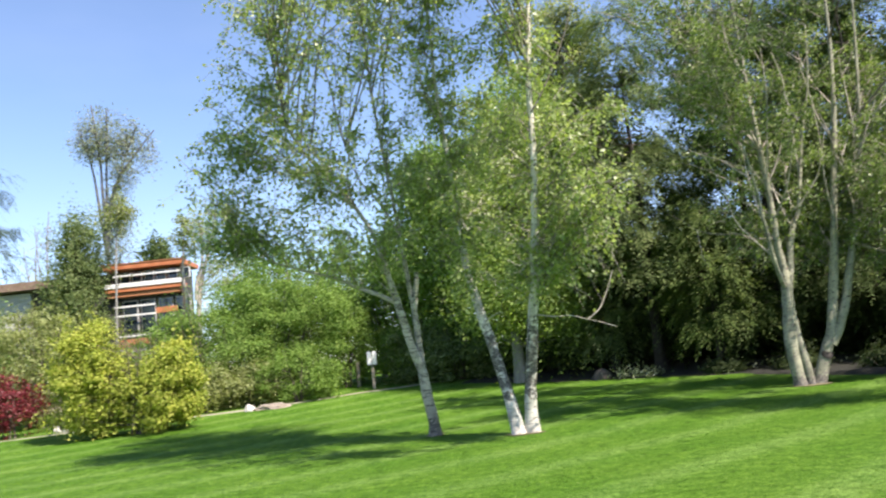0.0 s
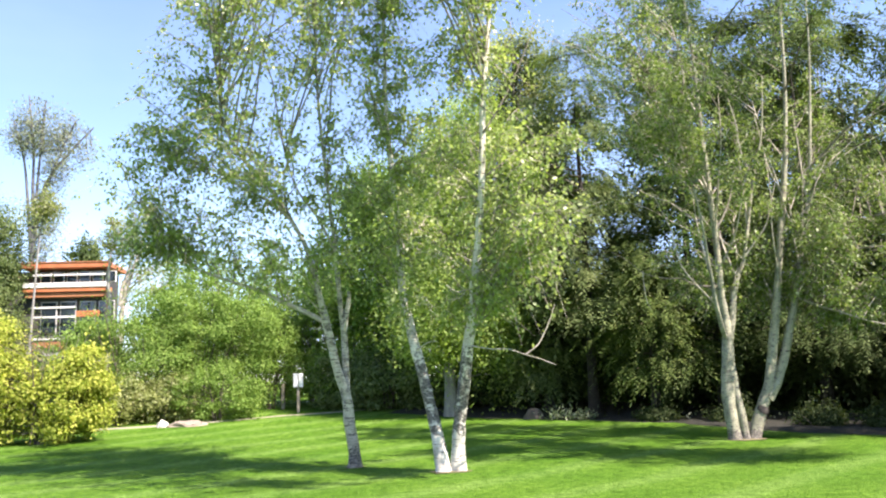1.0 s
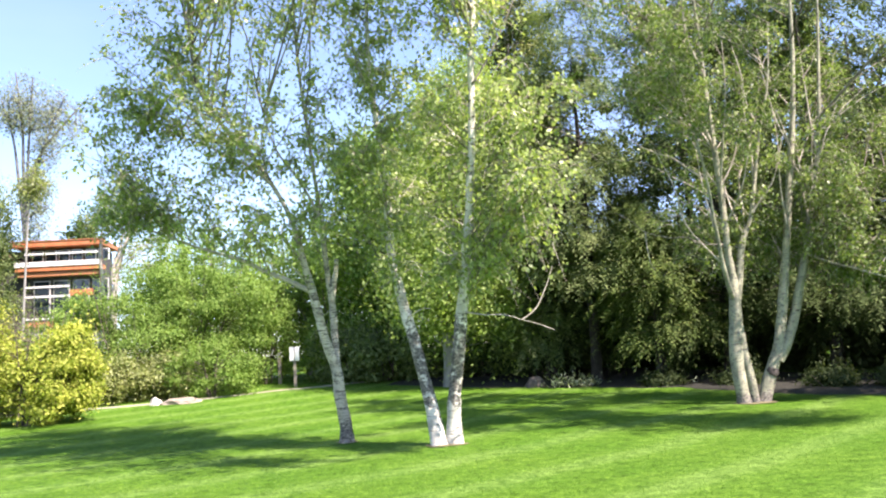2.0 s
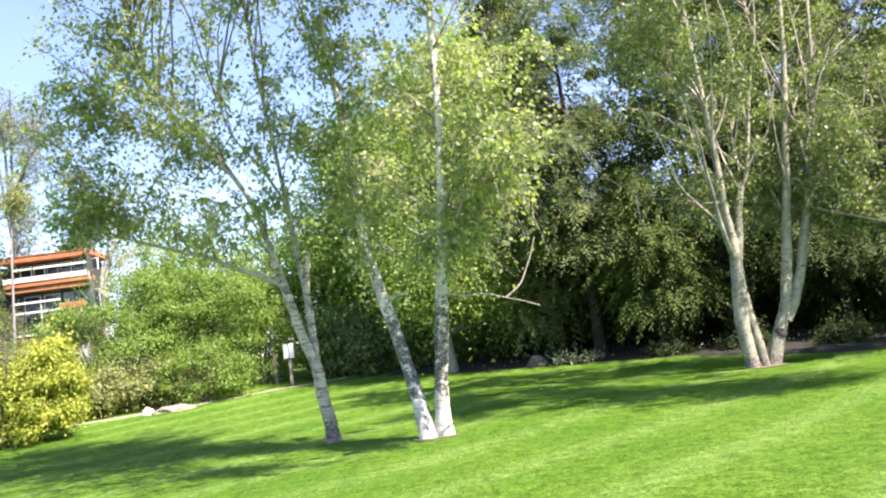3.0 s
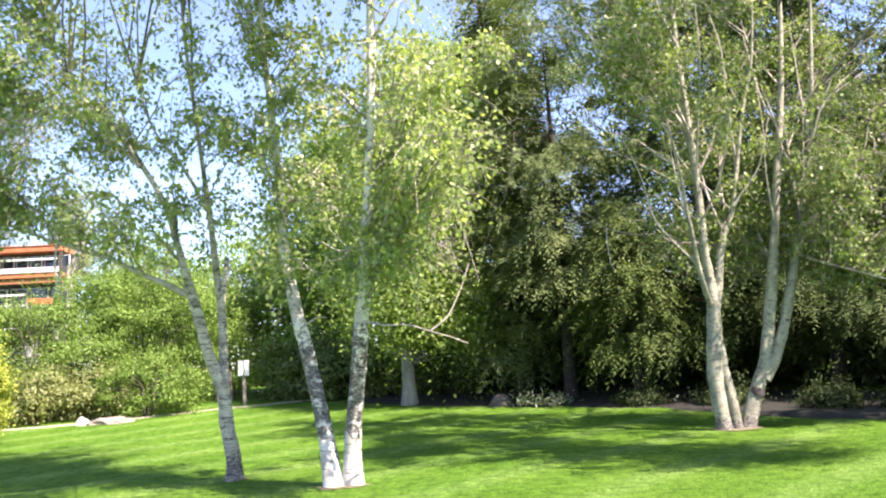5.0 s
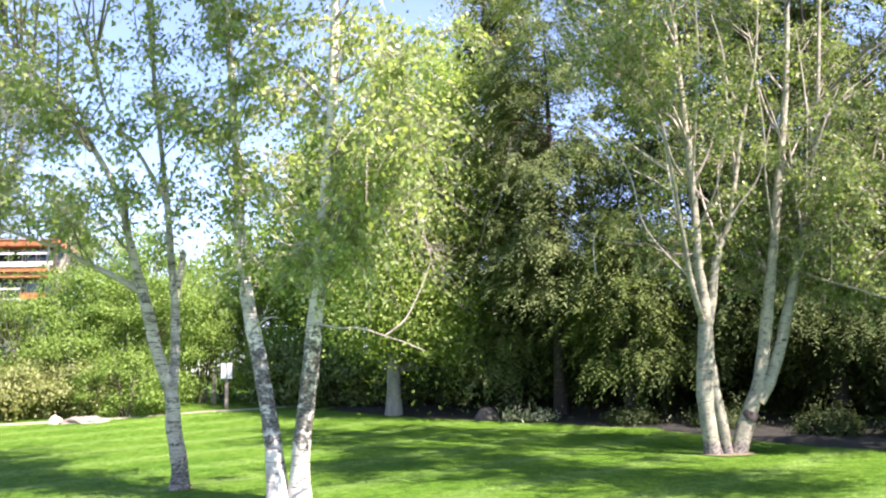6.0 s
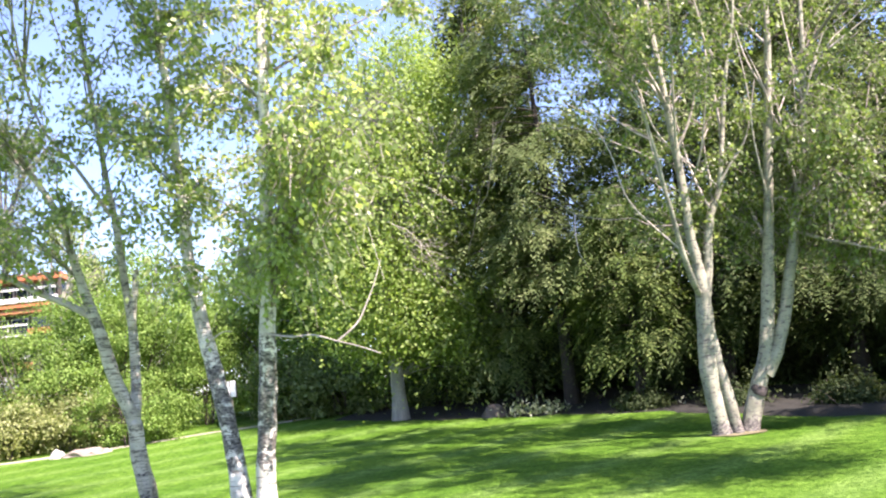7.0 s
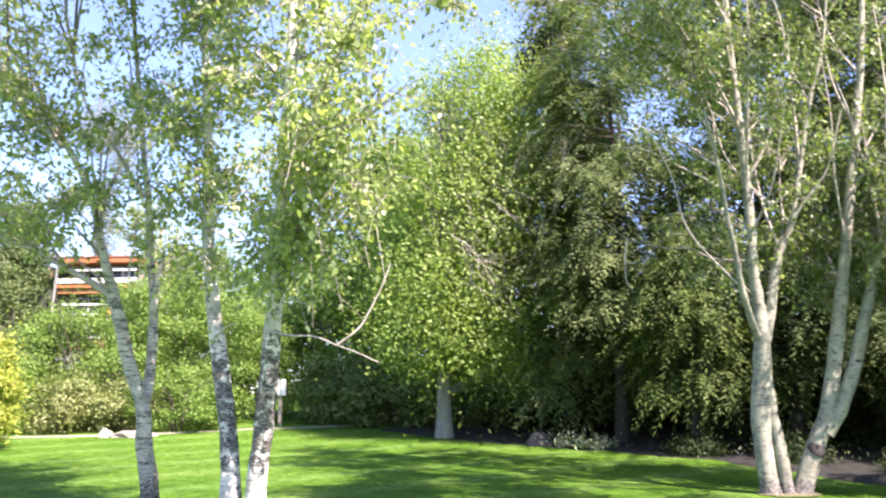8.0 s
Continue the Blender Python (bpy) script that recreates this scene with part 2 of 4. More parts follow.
M_GREYWALL = surface("grey_wall_cladding", (0.38, 0.38, 0.38), (0.50, 0.50, 0.50), 2, 0.8, 0.3)
M_ROOF = surface("brown_roof", (0.15, 0.10, 0.07), (0.26, 0.18, 0.13), 3, 0.85, 0.5)
M_INSIDE = surface("dark_interior_wall", (0.03, 0.03, 0.035), (0.07, 0.065, 0.06), 2, 0.8, 0.2)
M_GLASS, _n, _l, _p = node_material("window_glass")
_p.inputs["Base Color"].default_value = (0.02, 0.03, 0.04, 1)
_p.inputs["Roughness"].default_value, _p.inputs["Specular IOR Level"].default_value = 0.06, 0.8


# ---- building blocks ----
def gz(x, y):
    """Height of the ground: level near the path, rising gently towards the shrubs."""
    return 0.0022 * max(0.0, min(y, 34.0) - 12.0) ** 2 + max(0.0, min(y, 120.0) - 34.0) * 0.03


def thing(name, label, category, at=(0, 0, 0), group="", kind=""):
    ob = new(name)
    ob.location = at
    ob.empty_display_size = 0.2
    return tagged(ob, label, category, group, kind)


def place(name, me, material, parent=None, label=""):
    """Links a mesh whose places are in the world's metres, as a part that keeps them."""
    if material:
        me.materials.append(material)
    ob = new(name, me)
    if parent:
        ob.parent = parent
        top = parent
        away = Vector((0, 0, 0))
        while top:
            away += top.location
            top = top.parent
        me.transform(Matrix.Translation(-away))
    return tagged(ob, label)


def part(name, bm, material, parent=None, label="", smooth=False):
    me = bpy.data.meshes.new(name)
    bm.to_mesh(me)
    bm.free()
    if smooth:
        me.shade_smooth()
    return place(name, me, material, parent, label)


def box(x0, y0, z0, x1, y1, z1, bevel=0.0):
    bm = bmesh.new()
    bmesh.ops.create_cube(bm, size=1, matrix=Matrix.Translation(((x0 + x1) / 2, (y0 + y1) / 2, (z0 + z1) / 2)) @ Matrix.Diagonal((x1 - x0, y1 - y0, z1 - z0, 1)))
    if bevel:
        bmesh.ops.bevel(bm, geom=list(bm.edges), offset=bevel, segments=2, affect="EDGES")
    return bm


def smooth_line(points, per=5):
    """Catmull-Rom through the points."""
    p = np.array(points, float)
    p = np.vstack([2 * p[0] - p[1], p, 2 * p[-1] - p[-2]])
    s = np.linspace(0, 1, per, endpoint=False)[:, None]
    out = [0.5 * (2 * p[i] + (p[i + 1] - p[i - 1]) * s + (2 * p[i - 1] - 5 * p[i] + 4 * p[i + 1] - p[i + 2]) * s ** 2
                  + (3 * p[i] - p[i - 1] - 3 * p[i + 1] + p[i + 2]) * s ** 3) for i in range(1, len(p) - 2)]
    return np.vstack(out + [p[-2:-1]])


class Tubes:
    """Gathers tapered round branches into one mesh."""

    def __init__(self):
        self.v, self.f, self.n = [], [], 0

    def add(self, line, r0, r1, sides=6, flare=0.0, lump=0.0):
        line = np.asarray(line, float)
        k = len(line)
        t = np.gradient(line, axis=0)
        t /= np.linalg.norm(t, axis=1)[:, None] + 1e-9
        ref = np.array([0.0, 1.0, 0.0]) if abs(t[0][1]) < 0.8 else np.array([1.0, 0.0, 0.0])
        a = np.cross(t, ref)
        a /= np.linalg.norm(a, axis=1)[:, None] + 1e-9
        b = np.cross(t, a)
        s = np.linspace(0, 1, k)
        r = r0 + (r1 - r0) * s
        if flare:
            climb = np.linalg.norm(line - line[0], axis=1)
            r = r * (1 + flare * np.exp(-climb / 0.16))
        ang = np.linspace(0, 2 * math.pi, sides, endpoint=False)
        rr = r[:, None] * np.ones(sides)[None]
        if lump:
            ph = rng.uniform(0, 6.28, 4)
            h = np.linspace(0, k * 0.6, k)[:, None]
            rr = rr * (1 + lump * (np.sin(2 * ang[None] + ph[0] + h * 0.5) * 0.5 + np.sin(3 * ang[None] + ph[1] - h * 0.8) * 0.4 + np.sin(h * 2.1 + ph[2]) * 0.35))
        ring = line[:, None] + rr[..., None] * (np.cos(ang)[None, :, None] * a[:, None] + np.sin(ang)[None, :, None] * b[:, None])
        self.v.append(ring.reshape(-1, 3))
        i, j = np.meshgrid(np.arange(k - 1), np.arange(sides), indexing="ij")
        j2 = (j + 1) % sides
        self.f.append(self.n + np.stack([i * sides + j, i * sides + j2, (i + 1) * sides + j2, (i + 1) * sides + j], -1).reshape(-1, 4))
        self.n += k * sides

    def mesh(self, name, smooth=True):
        return quad_mesh(name, np.vstack(self.v), np.vstack(self.f), smooth)


def quad_mesh(name, verts, quads, smooth=False):
    me = bpy.data.meshes.new(name)
    me.vertices.add(len(verts))
    me.vertices.foreach_set("co", np.ascontiguousarray(verts, np.float32).ravel())
    me.loops.add(quads.size)
    me.loops.foreach_set("vertex_index", np.ascontiguousarray(quads, np.int32).ravel())
    me.polygons.add(len(quads))
    me.polygons.foreach_set("loop_start", np.arange(0, quads.size, 4, dtype=np.int32))
    me.polygons.foreach_set("loop_total", np.full(len(quads), 4, np.int32))
    me.update(calc_edges=True)
    if smooth:
        me.shade_smooth()
    return me


def unit(v):
    return v / (np.linalg.norm(v, axis=-1, keepdims=True) + 1e-9)


def leaves(name, at, size, slim=0.6, hang=0.5, lift=0.5, spread=0.35, along=None, facing=None, jitter=0.25):
    """A mesh of leaf blades: bent diamonds, hang: how much their tips point down, lift: how much they face up."""
    n = len(at)
    axis = unit(rng.normal(size=(n, 3)) + np.array([0, 0, -hang * 2.0])) if along is None else unit(along + jitter * rng.normal(size=(n, 3)))
    face = rng.normal(size=(n, 3)) + np.array([0, 0, lift * 2.0]) if facing is None else facing + jitter * rng.normal(size=(n, 3))
    side = unit(np.cross(axis, face))
    face = unit(np.cross(side, axis))
    ln = size * rng.uniform(1 - spread, 1 + spread, (n, 1))
    w = ln * slim * 0.5
    base = at
    mid = at + axis * ln * 0.42 - face * ln * 0.06
    tip = at + axis * ln
    v = np.stack([base, mid + side * w + face * ln * 0.08, tip, mid - side * w + face * ln * 0.08], 1)
    return quad_mesh(name, v.reshape(-1, 3), np.arange(4 * n).reshape(-1, 4))


def in_blobs(blobs, n, shell=0.0):
    """Points in a union of ellipsoids (x, y, z, rx, ry, rz, weight)."""
    blobs = np.array(blobs, float)
    w = blobs[:, 6] / blobs[:, 6].sum()
    pick = rng.choice(len(blobs), n, p=w)
    d = unit(rng.normal(size=(n, 3)))
    r = rng.uniform(shell ** 3, 1, (n, 1)) ** (1 / 3)
    return blobs[pick, :3] + d * r * blobs[pick, 3:6]


def limb_line(a, b, sag, wobble, steps=7):
    """A branch from a to b that first climbs, then arches over."""
    s = np.linspace(0, 1, steps)[:, None]
    d = b - a
    line = a + d * s
    line[:, 2:] += sag * np.linalg.norm(d) * (s * (1 - s)) * 2
    k = rng.normal(size=(steps, 3)) * wobble * np.linalg.norm(d)
    k[0] = 0
    return line + k * s


def branching(top, material, stems, blobs, limbs, twigs, per_twig, low=1.5, sag=0.12, drop=0.35, reach=0.9, thick=0.0095, spray=0.055, twig_r=0.004):
    """Limbs with their hanging twigs from the stems to places in the crown, each a part; gives the places of the leaves."""
    st = np.vstack(stems)
    st = st[st[:, 2] > low]
    spots = []
    for k, g in enumerate(in_blobs(blobs, limbs)):
        flat = np.linalg.norm(st[:, :2] - g[:2], axis=1)
        want = np.abs((g[2] - st[:, 2]) - 0.7 * flat) + 0.9 * flat
        a = st[np.argmin(want + rng.uniform(0, 1.8, len(want)))]
        tubes = Tubes()
        line = limb_line(a, g, sag * rng.uniform(0.3, 1.6), 0.035)
        length = np.linalg.norm(g - a)
        tubes.add(line, min(thick * (0.6 + length / 3), 0.03), 0.003, 5)
        for _ in range(twigs):
            s = rng.uniform(0.12, 1.0)
            i = s * (len(line) - 1)
            j = int(min(i, len(line) - 2))
            o = line[j] + (line[j + 1] - line[j]) * (i - j)
            d = unit(rng.normal(size=3) * np.array([1, 1, 0.5]) + 0.5 * unit(line[-1] - line[0]))
            tl = reach * rng.uniform(0.35, 1.0)
            e = o + d * tl * 0.7 + np.array([0, 0, -drop * tl])
            tubes.add(limb_line(o, e, 0.22, 0.04, 3), twig_r * 1.4, twig_r * 0.5, 3)
            u = rng.uniform(0.02, 1.0, per_twig)[:, None]
            spots.append(o + (e - o) * u + np.array([0, 0, 1]) * 0.4 * tl * u * (1 - u) + rng.normal(size=(per_twig, 3)) * spray)
        place("branch", tubes.mesh("branch"), M_TWIG if material is M_MIDTWIG and k % 5 < 2 else material, top)
    return np.vstack(spots)


def ground_sheet():
    edges = [-1500, -600, -250, -120, -60] + [x * 2.0 for x in range(-20, 21)] + [60, 120, 250, 600, 1500]
    deep = [-1500, -600, -200, -80, -40] + [y * 1.5 for y in range(-14, 40)] + [70, 90, 120, 200, 500, 1500]
    bm = bmesh.new()
    grid = [[bm.verts.new((x, y, gz(x, y) + (0.0 if y > 34 else 0.02 * noise.noise((x * 0.25, y * 0.25, 0))))) for y in deep] for x in edges]
    for i in range(len(edges) - 1):
        for j in range(len(deep) - 1):
            bm.faces.new((grid[i][j], grid[i + 1][j], grid[i + 1][j + 1], grid[i][j + 1]))
    ob = part("ground", bm, M_LAWN, smooth=True)
    return tagged(ob, "bright green mown lawn with faint diagonal mowing stripes", "lawn", kind="structure")


ground_sheet()


def strip(name, line, width, lift, material, label, category):
    """A band of even width laid along a line on the ground."""
    ln = smooth_line([(x, y, 0) for x, y in line], 8)
    t = np.gradient(ln, axis=0)
    side = np.stack([-t[:, 1], t[:, 0]], 1)
    side /= np.linalg.norm(side, axis=1)[:, None]
    bm = bmesh.new()
    rows = []
    for k, (p, s) in enumerate(zip(ln, side)):
        row = []
        for j, o in enumerate((-1, -0.5, 0, 0.5, 1)):
            w = width * 0.5 * (1 + 0.18 * noise.noise((k * 0.35, o * 3, 4)))
            x, y = p[0] + s[0] * o * w, p[1] + s[1] * o * w
            row.append(bm.verts.new((x, y, gz(x, y) + (lift if abs(o) < 0.9 else -0.02))))
        rows.append(row)
    for a, b in zip(rows, rows[1:]):
        for j in range(4):
            bm.faces.new((a[j], b[j], b[j + 1], a[j + 1]))
    return tagged(part(name, bm, material, smooth=True), label, category, kind="structure")


strip("path", [(4.0, 33.5), (0.5, 31.6), (-1.7, 30.6), (-2.9, 30.3), (-4.3, 29.5), (-6.6, 28.6), (-9.0, 28.0), (-12.0, 27.3), (-14.1, 26.7), (-18, 25.8), (-24, 24)], 0.42, 0.025, M_PATH, "pale gravel footpath along the edge of the lawn", "path")

def planting_bed(front, reach, label):
    """Bare soil between the edge of the lawn and the foot of the hedge."""
    ln = smooth_line([(x, y, 0) for x, y in front], 8)
    bm, rows = bmesh.new(), []
    for k, p in enumerate(ln):
        ragged = 0.16 * noise.noise((k * 0.45, 1.7, 0.0)) + 0.07 * noise.noise((k * 1.9, 4.1, 0.0))
        row = []
        for j in range(6):
            s = ragged + reach * (j / 5) ** 1.2
            x, y = p[0] + s * 0.5, p[1] + s * 0.87
            row.append(bm.verts.new((x, y, gz(x, y) + (0.035 + 0.03 * noise.noise((x, y, 0)) if j else -0.02))))
        rows.append(row)
    for a, b in zip(rows, rows[1:]):
        for j in range(5):
            bm.faces.new((a[j], b[j], b[j + 1], a[j + 1]))
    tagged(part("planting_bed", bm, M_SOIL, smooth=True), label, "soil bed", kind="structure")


planting_bed([(0.6, 29.4), (1.4, 28.9), (2.9, 27.5), (5.8, 25.5), (7.2, 24.2), (8.7, 22.2), (9.6, 20.4), (10.5, 19.0), (11.6, 18.0), (13.5, 17.0), (17.0, 16.0), (24.0, 14.5)], 6.0, "bare soil bed beneath the conifers, tone darkened for shade")


# ---- birches ----
BIRCH_LEAF = 0.074


def birch(name, label, at, stems, extra, blobs, limbs, twigs, per_twig, bark, low, drop=0.45, high=(), high_limbs=0, foliage=None):
    """stems: (points, base radius, tip radius, flare); extra: bare limbs of their own; high: unseen overhanging crown,
    added to shade the lawn.
    """
    top = thing(name, label, "tree", at, "white-barked birches on the lawn")
    lines = []
    for pts, r0, r1, flare in stems:
        ln = smooth_line(pts, 6)
        lines.append(ln)
        t = Tubes()
        t.add(ln, r0, r1, 14, flare, 0.10)
        place("trunk", t.mesh("trunk"), bark, top)
    bare = []
    for pts, r0, r1, *wood in extra:
        ln = smooth_line(pts, 5)
        if r0 >= 0.02:
            bare.append(ln)
        t = Tubes()
        t.add(ln, r0, r1, 7, 0, 0.05)
        place("limb", t.mesh("limb"), wood[0] if wood else M_TWIG, top)
    spots = branching(top, M_MIDTWIG, lines + bare, blobs, limbs, twigs, per_twig, low, drop=drop)
    if high:
        spots = np.vstack([spots, branching(top, M_MIDTWIG, lines + bare, high, high_limbs, twigs, per_twig + 1, low, drop=drop)])
    place("crown", leaves("crown", spots, BIRCH_LEAF, 0.66, 0.55, 0.35), foliage or M_BIRCH, top)
    return top


A1 = [(0.02, 16.42, -0.05), (0.01, 16.39, 0.39), (-0.07, 16.35, 0.89), (-0.11, 16.32, 1.32), (-0.28, 16.22, 1.87), (-0.37, 16.12, 2.3), (-0.46, 16.02, 2.74), (-0.54, 15.94, 3.06), (-0.59, 15.87, 3.33)]
A1_UP = [(-0.59, 15.87, 3.33), (-0.78, 15.82, 4.04), (-1.06, 15.72, 4.59), (-1.41, 15.67, 5.14), (-1.9, 15.59, 5.7), (-2.24, 15.5, 6.3), (-2.34, 15.42, 6.98), (-2.44, 15.32, 8.1)]
A2 = [(-0.08, 16.27, 1.25), (-0.12, 16.5, 1.75), (-0.15, 16.55, 2.54), (-0.21, 16.53, 3.1), (-0.24, 16.51, 3.43), (-0.29, 16.45, 4.1), (-0.33, 16.35, 4.54), (-0.43, 16.25, 5.54), (-0.56, 16.15, 6.85), (-0.61, 16.1, 8.27), (-0.61, 16.05, 9.68), (-0.5, 16.2, 11.8)]
A_LOW = [(-0.46, 16.02, 2.7), (-0.86, 16.15, 2.93), (-1.28, 16.3, 3.13), (-1.72, 16.4, 3.38), (-2.05, 16.5, 3.5), (-2.55, 16.6, 3.69), (-3.15, 16.7, 3.94), (-3.62, 16.8, 4.18)]
birch("birch_tree", "slender birch forking low, with one long bare limb over the lawn", (0.02, 16.2, 0), [(A1, 0.115, 0.055, 0.65), (A1_UP, 0.05, 0.010, 0), (A2, 0.07, 0.010, 0)],
      [(A_LOW, 0.05, 0.015), ([(-0.14, 16.5, 2.55), (-0.10, 16.46, 2.85), (-0.05, 16.44, 3.1), (-0.03, 16.42, 3.32)], 0.055, 0.042, M_BARK_A),  ([(-1.04, 15.5, 4.54), (-1.5, 15.9, 5.0), (-2.3, 16.3, 5.5), (-3.2, 16.5, 5.9)], 0.03, 0.01), ([(-0.28, 16.3, 4.07), (-0.6, 16.0, 4.7), (-1.0, 15.9, 5.3), (-1.3, 15.8, 6.4)], 0.03, 0.01)],
      # Blobs from 9 m up are unseen, weighted to shade the lawn.
      [(-1.0, 15.7, 6.2, 2.1, 2.3, 1.7, 3.0), (-3.0, 15.6, 6.0, 1.6, 1.7, 1.7, 2.0), (-2.0, 15.4, 8.3, 1.7, 2.0, 1.6, 2.2), (-1.0, 15.8, 4.3, 1.4, 1.6, 0.9, 0.8), (-0.6, 15.4, 10.4, 1.9, 2.0, 1.2, 3.2), (-0.3, 16.9, 11.5, 2.1, 2.0, 1.2, 2.8), (-0.8, 13.2, 9.0, 1.9, 1.5, 1.2, 2.6), (-3.8, 16.3, 4.6, 0.8, 0.8, 0.6, 0.35), (-3.9, 15.6, 5.5, 0.75, 0.9, 0.85, 0.9), (-3.5, 15.7, 4.8, 0.7, 0.8, 0.5, 0.5), (-3.4, 15.5, 7.0, 0.7, 0.9, 0.9, 0.9), (-2.4, 15.8, 4.9, 0.9, 0.9, 0.6, 0.8)],
      290, 10, 12, M_BARK_A, 2.6)

B1 = [(1.57, 14.95, -0.05), (1.47, 15.11, 0.62), (1.36, 15.23, 1.22), (1.25, 15.29, 1.74), (1.15, 15.34, 2.16), (1.04, 15.41, 2.71), (0.95, 15.45, 3.25), (0.94, 15.44, 3.79), (0.91, 15.43, 4.34), (0.86, 15.42, 4.89), (0.82, 15.41, 5.45), (0.78, 15.4, 5.9), (0.73, 15.39, 6.69), (0.74, 15.37, 7.71), (0.7, 15.34, 9.07), (0.65, 15.31, 10.67), (0.7, 15.5, 12.6)]
B2 = [(1.8, 15.0, -0.05), (1.82, 14.94, 0.6), (1.89, 14.89, 1.09), (1.95, 14.78, 1.57), (2.02, 14.62, 2.15), (2.1, 14.47, 2.63), (2.12, 14.36, 3.01), (2.19, 14.21, 3.59), (2.23, 14.08, 4.16), (2.29, 14.0, 4.84), (2.33, 13.86, 5.92), (2.36, 13.83, 6.31), (2.47, 13.76, 7.33), (2.52, 13.72, 7.95), (2.57, 13.63, 9.28), (2.6, 13.51, 10.81), (2.5, 13.9, 12.4)]
birch("birch_tree", "birch with two leaning white stems and dark rough patches", (1.68, 14.82, 0), [(B1, 0.115, 0.010, 0.42), (B2, 0.12, 0.012, 0.45)],
      [([(2.28, 13.97, 4.85), (2.63, 14.15, 5.13), (2.87, 14.3, 5.33), (3.33, 14.45, 5.6), (3.98, 14.6, 6.0)], 0.022, 0.005, M_MIDTWIG),
       ([(2.30, 13.88, 5.6), (2.42, 13.8, 5.75), (2.7, 13.75, 6.2), (3.04, 13.7, 6.9), (3.3, 13.7, 7.6)], 0.022, 0.005, M_MIDTWIG),
       ([(2.03, 14.42, 2.1), (2.34, 14.18, 2.02), (2.6, 14.05, 2.0), (2.86, 13.92, 1.9), (3.08, 13.82, 1.82), (3.3, 13.75, 1.72)], 0.013, 0.004),
       ([(2.49, 13.56, 7.8), (2.9, 12.4, 8.6), (3.5, 11.0, 8.6), (4.0, 9.8, 8.2)], 0.025, 0.006, M_MIDTWIG),
       ([(2.86, 13.92, 1.9), (2.98, 13.9, 1.98), (3.1, 13.9, 2.09), (3.21, 13.9, 2.29), (3.3, 13.9, 2.48), (3.38, 13.9, 2.7)], 0.014, 0.005),
       ([(1.14, 15.27, 2.08), (1.28, 15.15, 2.17), (1.42, 15.05, 2.23), (1.54, 15.0, 2.22)], 0.014, 0.005),
       ([(2.1, 14.3, 2.85), (2.0, 14.1, 3.0), (1.8, 13.95, 2.95), (1.6, 13.8, 3.05)], 0.018, 0.006), ([(1.9, 14.02, 2.98), (1.78, 13.9, 3.12), (1.7, 13.85, 3.22)], 0.009, 0.003), ([(1.95, 14.05, 2.98), (1.82, 13.95, 2.85), (1.66, 13.9, 2.82)], 0.009, 0.003), ([(2.12, 14.3, 2.9), (2.22, 14.15, 3.05), (2.27, 14.05, 3.3)], 0.012, 0.004)],
      # Blobs from 8 m up are unseen crown, placed to shade the lawn.
      [(1.2, 15.4, 5.4, 1.8, 1.6, 1.9, 2.2), (3.25, 13.4, 4.1, 0.75, 0.9, 1.1, 1.3), (2.7, 13.8, 5.5, 1.1, 1.1, 1.2, 0.6), (0.5, 14.6, 5.0, 1.0, 1.0, 1.2, 0.6), (0.8, 15.0, 7.8, 1.8, 1.8, 1.7, 2.0), (2.1, 13.4, 7.4, 0.8, 1.2, 1.5, 0.8), (1.4, 14.2, 10.5, 2.0, 2.2, 1.2, 3.4), (1.9, 15.9, 11.4, 2.2, 2.0, 1.5, 2.6), (4.2, 10.0, 8.0, 1.3, 1.1, 0.7, 0.8), (3.0, 9.8, 8.4, 1.3, 1.2, 0.6, 0.8), (1.2, 11.2, 9.6, 1.8, 1.6, 1.0, 1.8), (3.2, 12.7, 3.95, 0.6, 0.8, 0.6, 0.5), (3.8, 14.5, 6.0, 0.5, 0.5, 0.4, 0.12), (1.5, 14.6, 3.6, 0.95, 0.8, 0.75, 0.9)],
      345, 11, 14, M_BARK_B, 2.2, 0.5)

C1 = [(8.29, 18.56, -0.05), (8.24, 18.56, 0.68), (8.23, 18.56, 1.26), (8.29, 18.56, 1.85), (8.33, 18.56, 2.35)]
C1_TWIN = [(8.5, 18.49, -0.05), (8.44, 18.49, 0.67), (8.37, 18.51, 1.16), (8.34, 18.52, 1.65), (8.31, 18.54, 2.0)]
C1A = [(8.33, 18.56, 2.3), (8.32, 18.56, 2.76), (8.28, 18.56, 3.27), (8.28, 18.56, 3.89), (8.27, 18.56, 4.73), (8.23, 18.56, 5.59), (8.21, 18.56, 6.35), (8.17, 18.56, 7.35), (8.16, 18.56, 8.15), (8.11, 18.56, 9.6), (8.01, 18.56, 11.2), (8.11, 18.46, 13.0)]
C1B = [(8.36, 18.56, 2.3), (8.5, 18.61, 2.75), (8.6, 18.66, 3.26), (8.73, 18.66, 3.67), (8.93, 18.66, 4.09), (9.1, 18.66, 4.83), (9.36, 18.66, 6.02), (9.68, 18.66, 7.13), (9.91, 18.76, 8.6)]
C1C = [(8.28, 18.54, 2.3), (8.14, 18.36, 2.53), (7.98, 18.2, 3.02), (7.88, 18.07, 3.6), (7.78, 17.95, 3.98), (7.7, 17.82, 4.45), (7.56, 17.69, 5.13), (7.33, 17.56, 6.1), (7.01, 17.46, 7.4)]
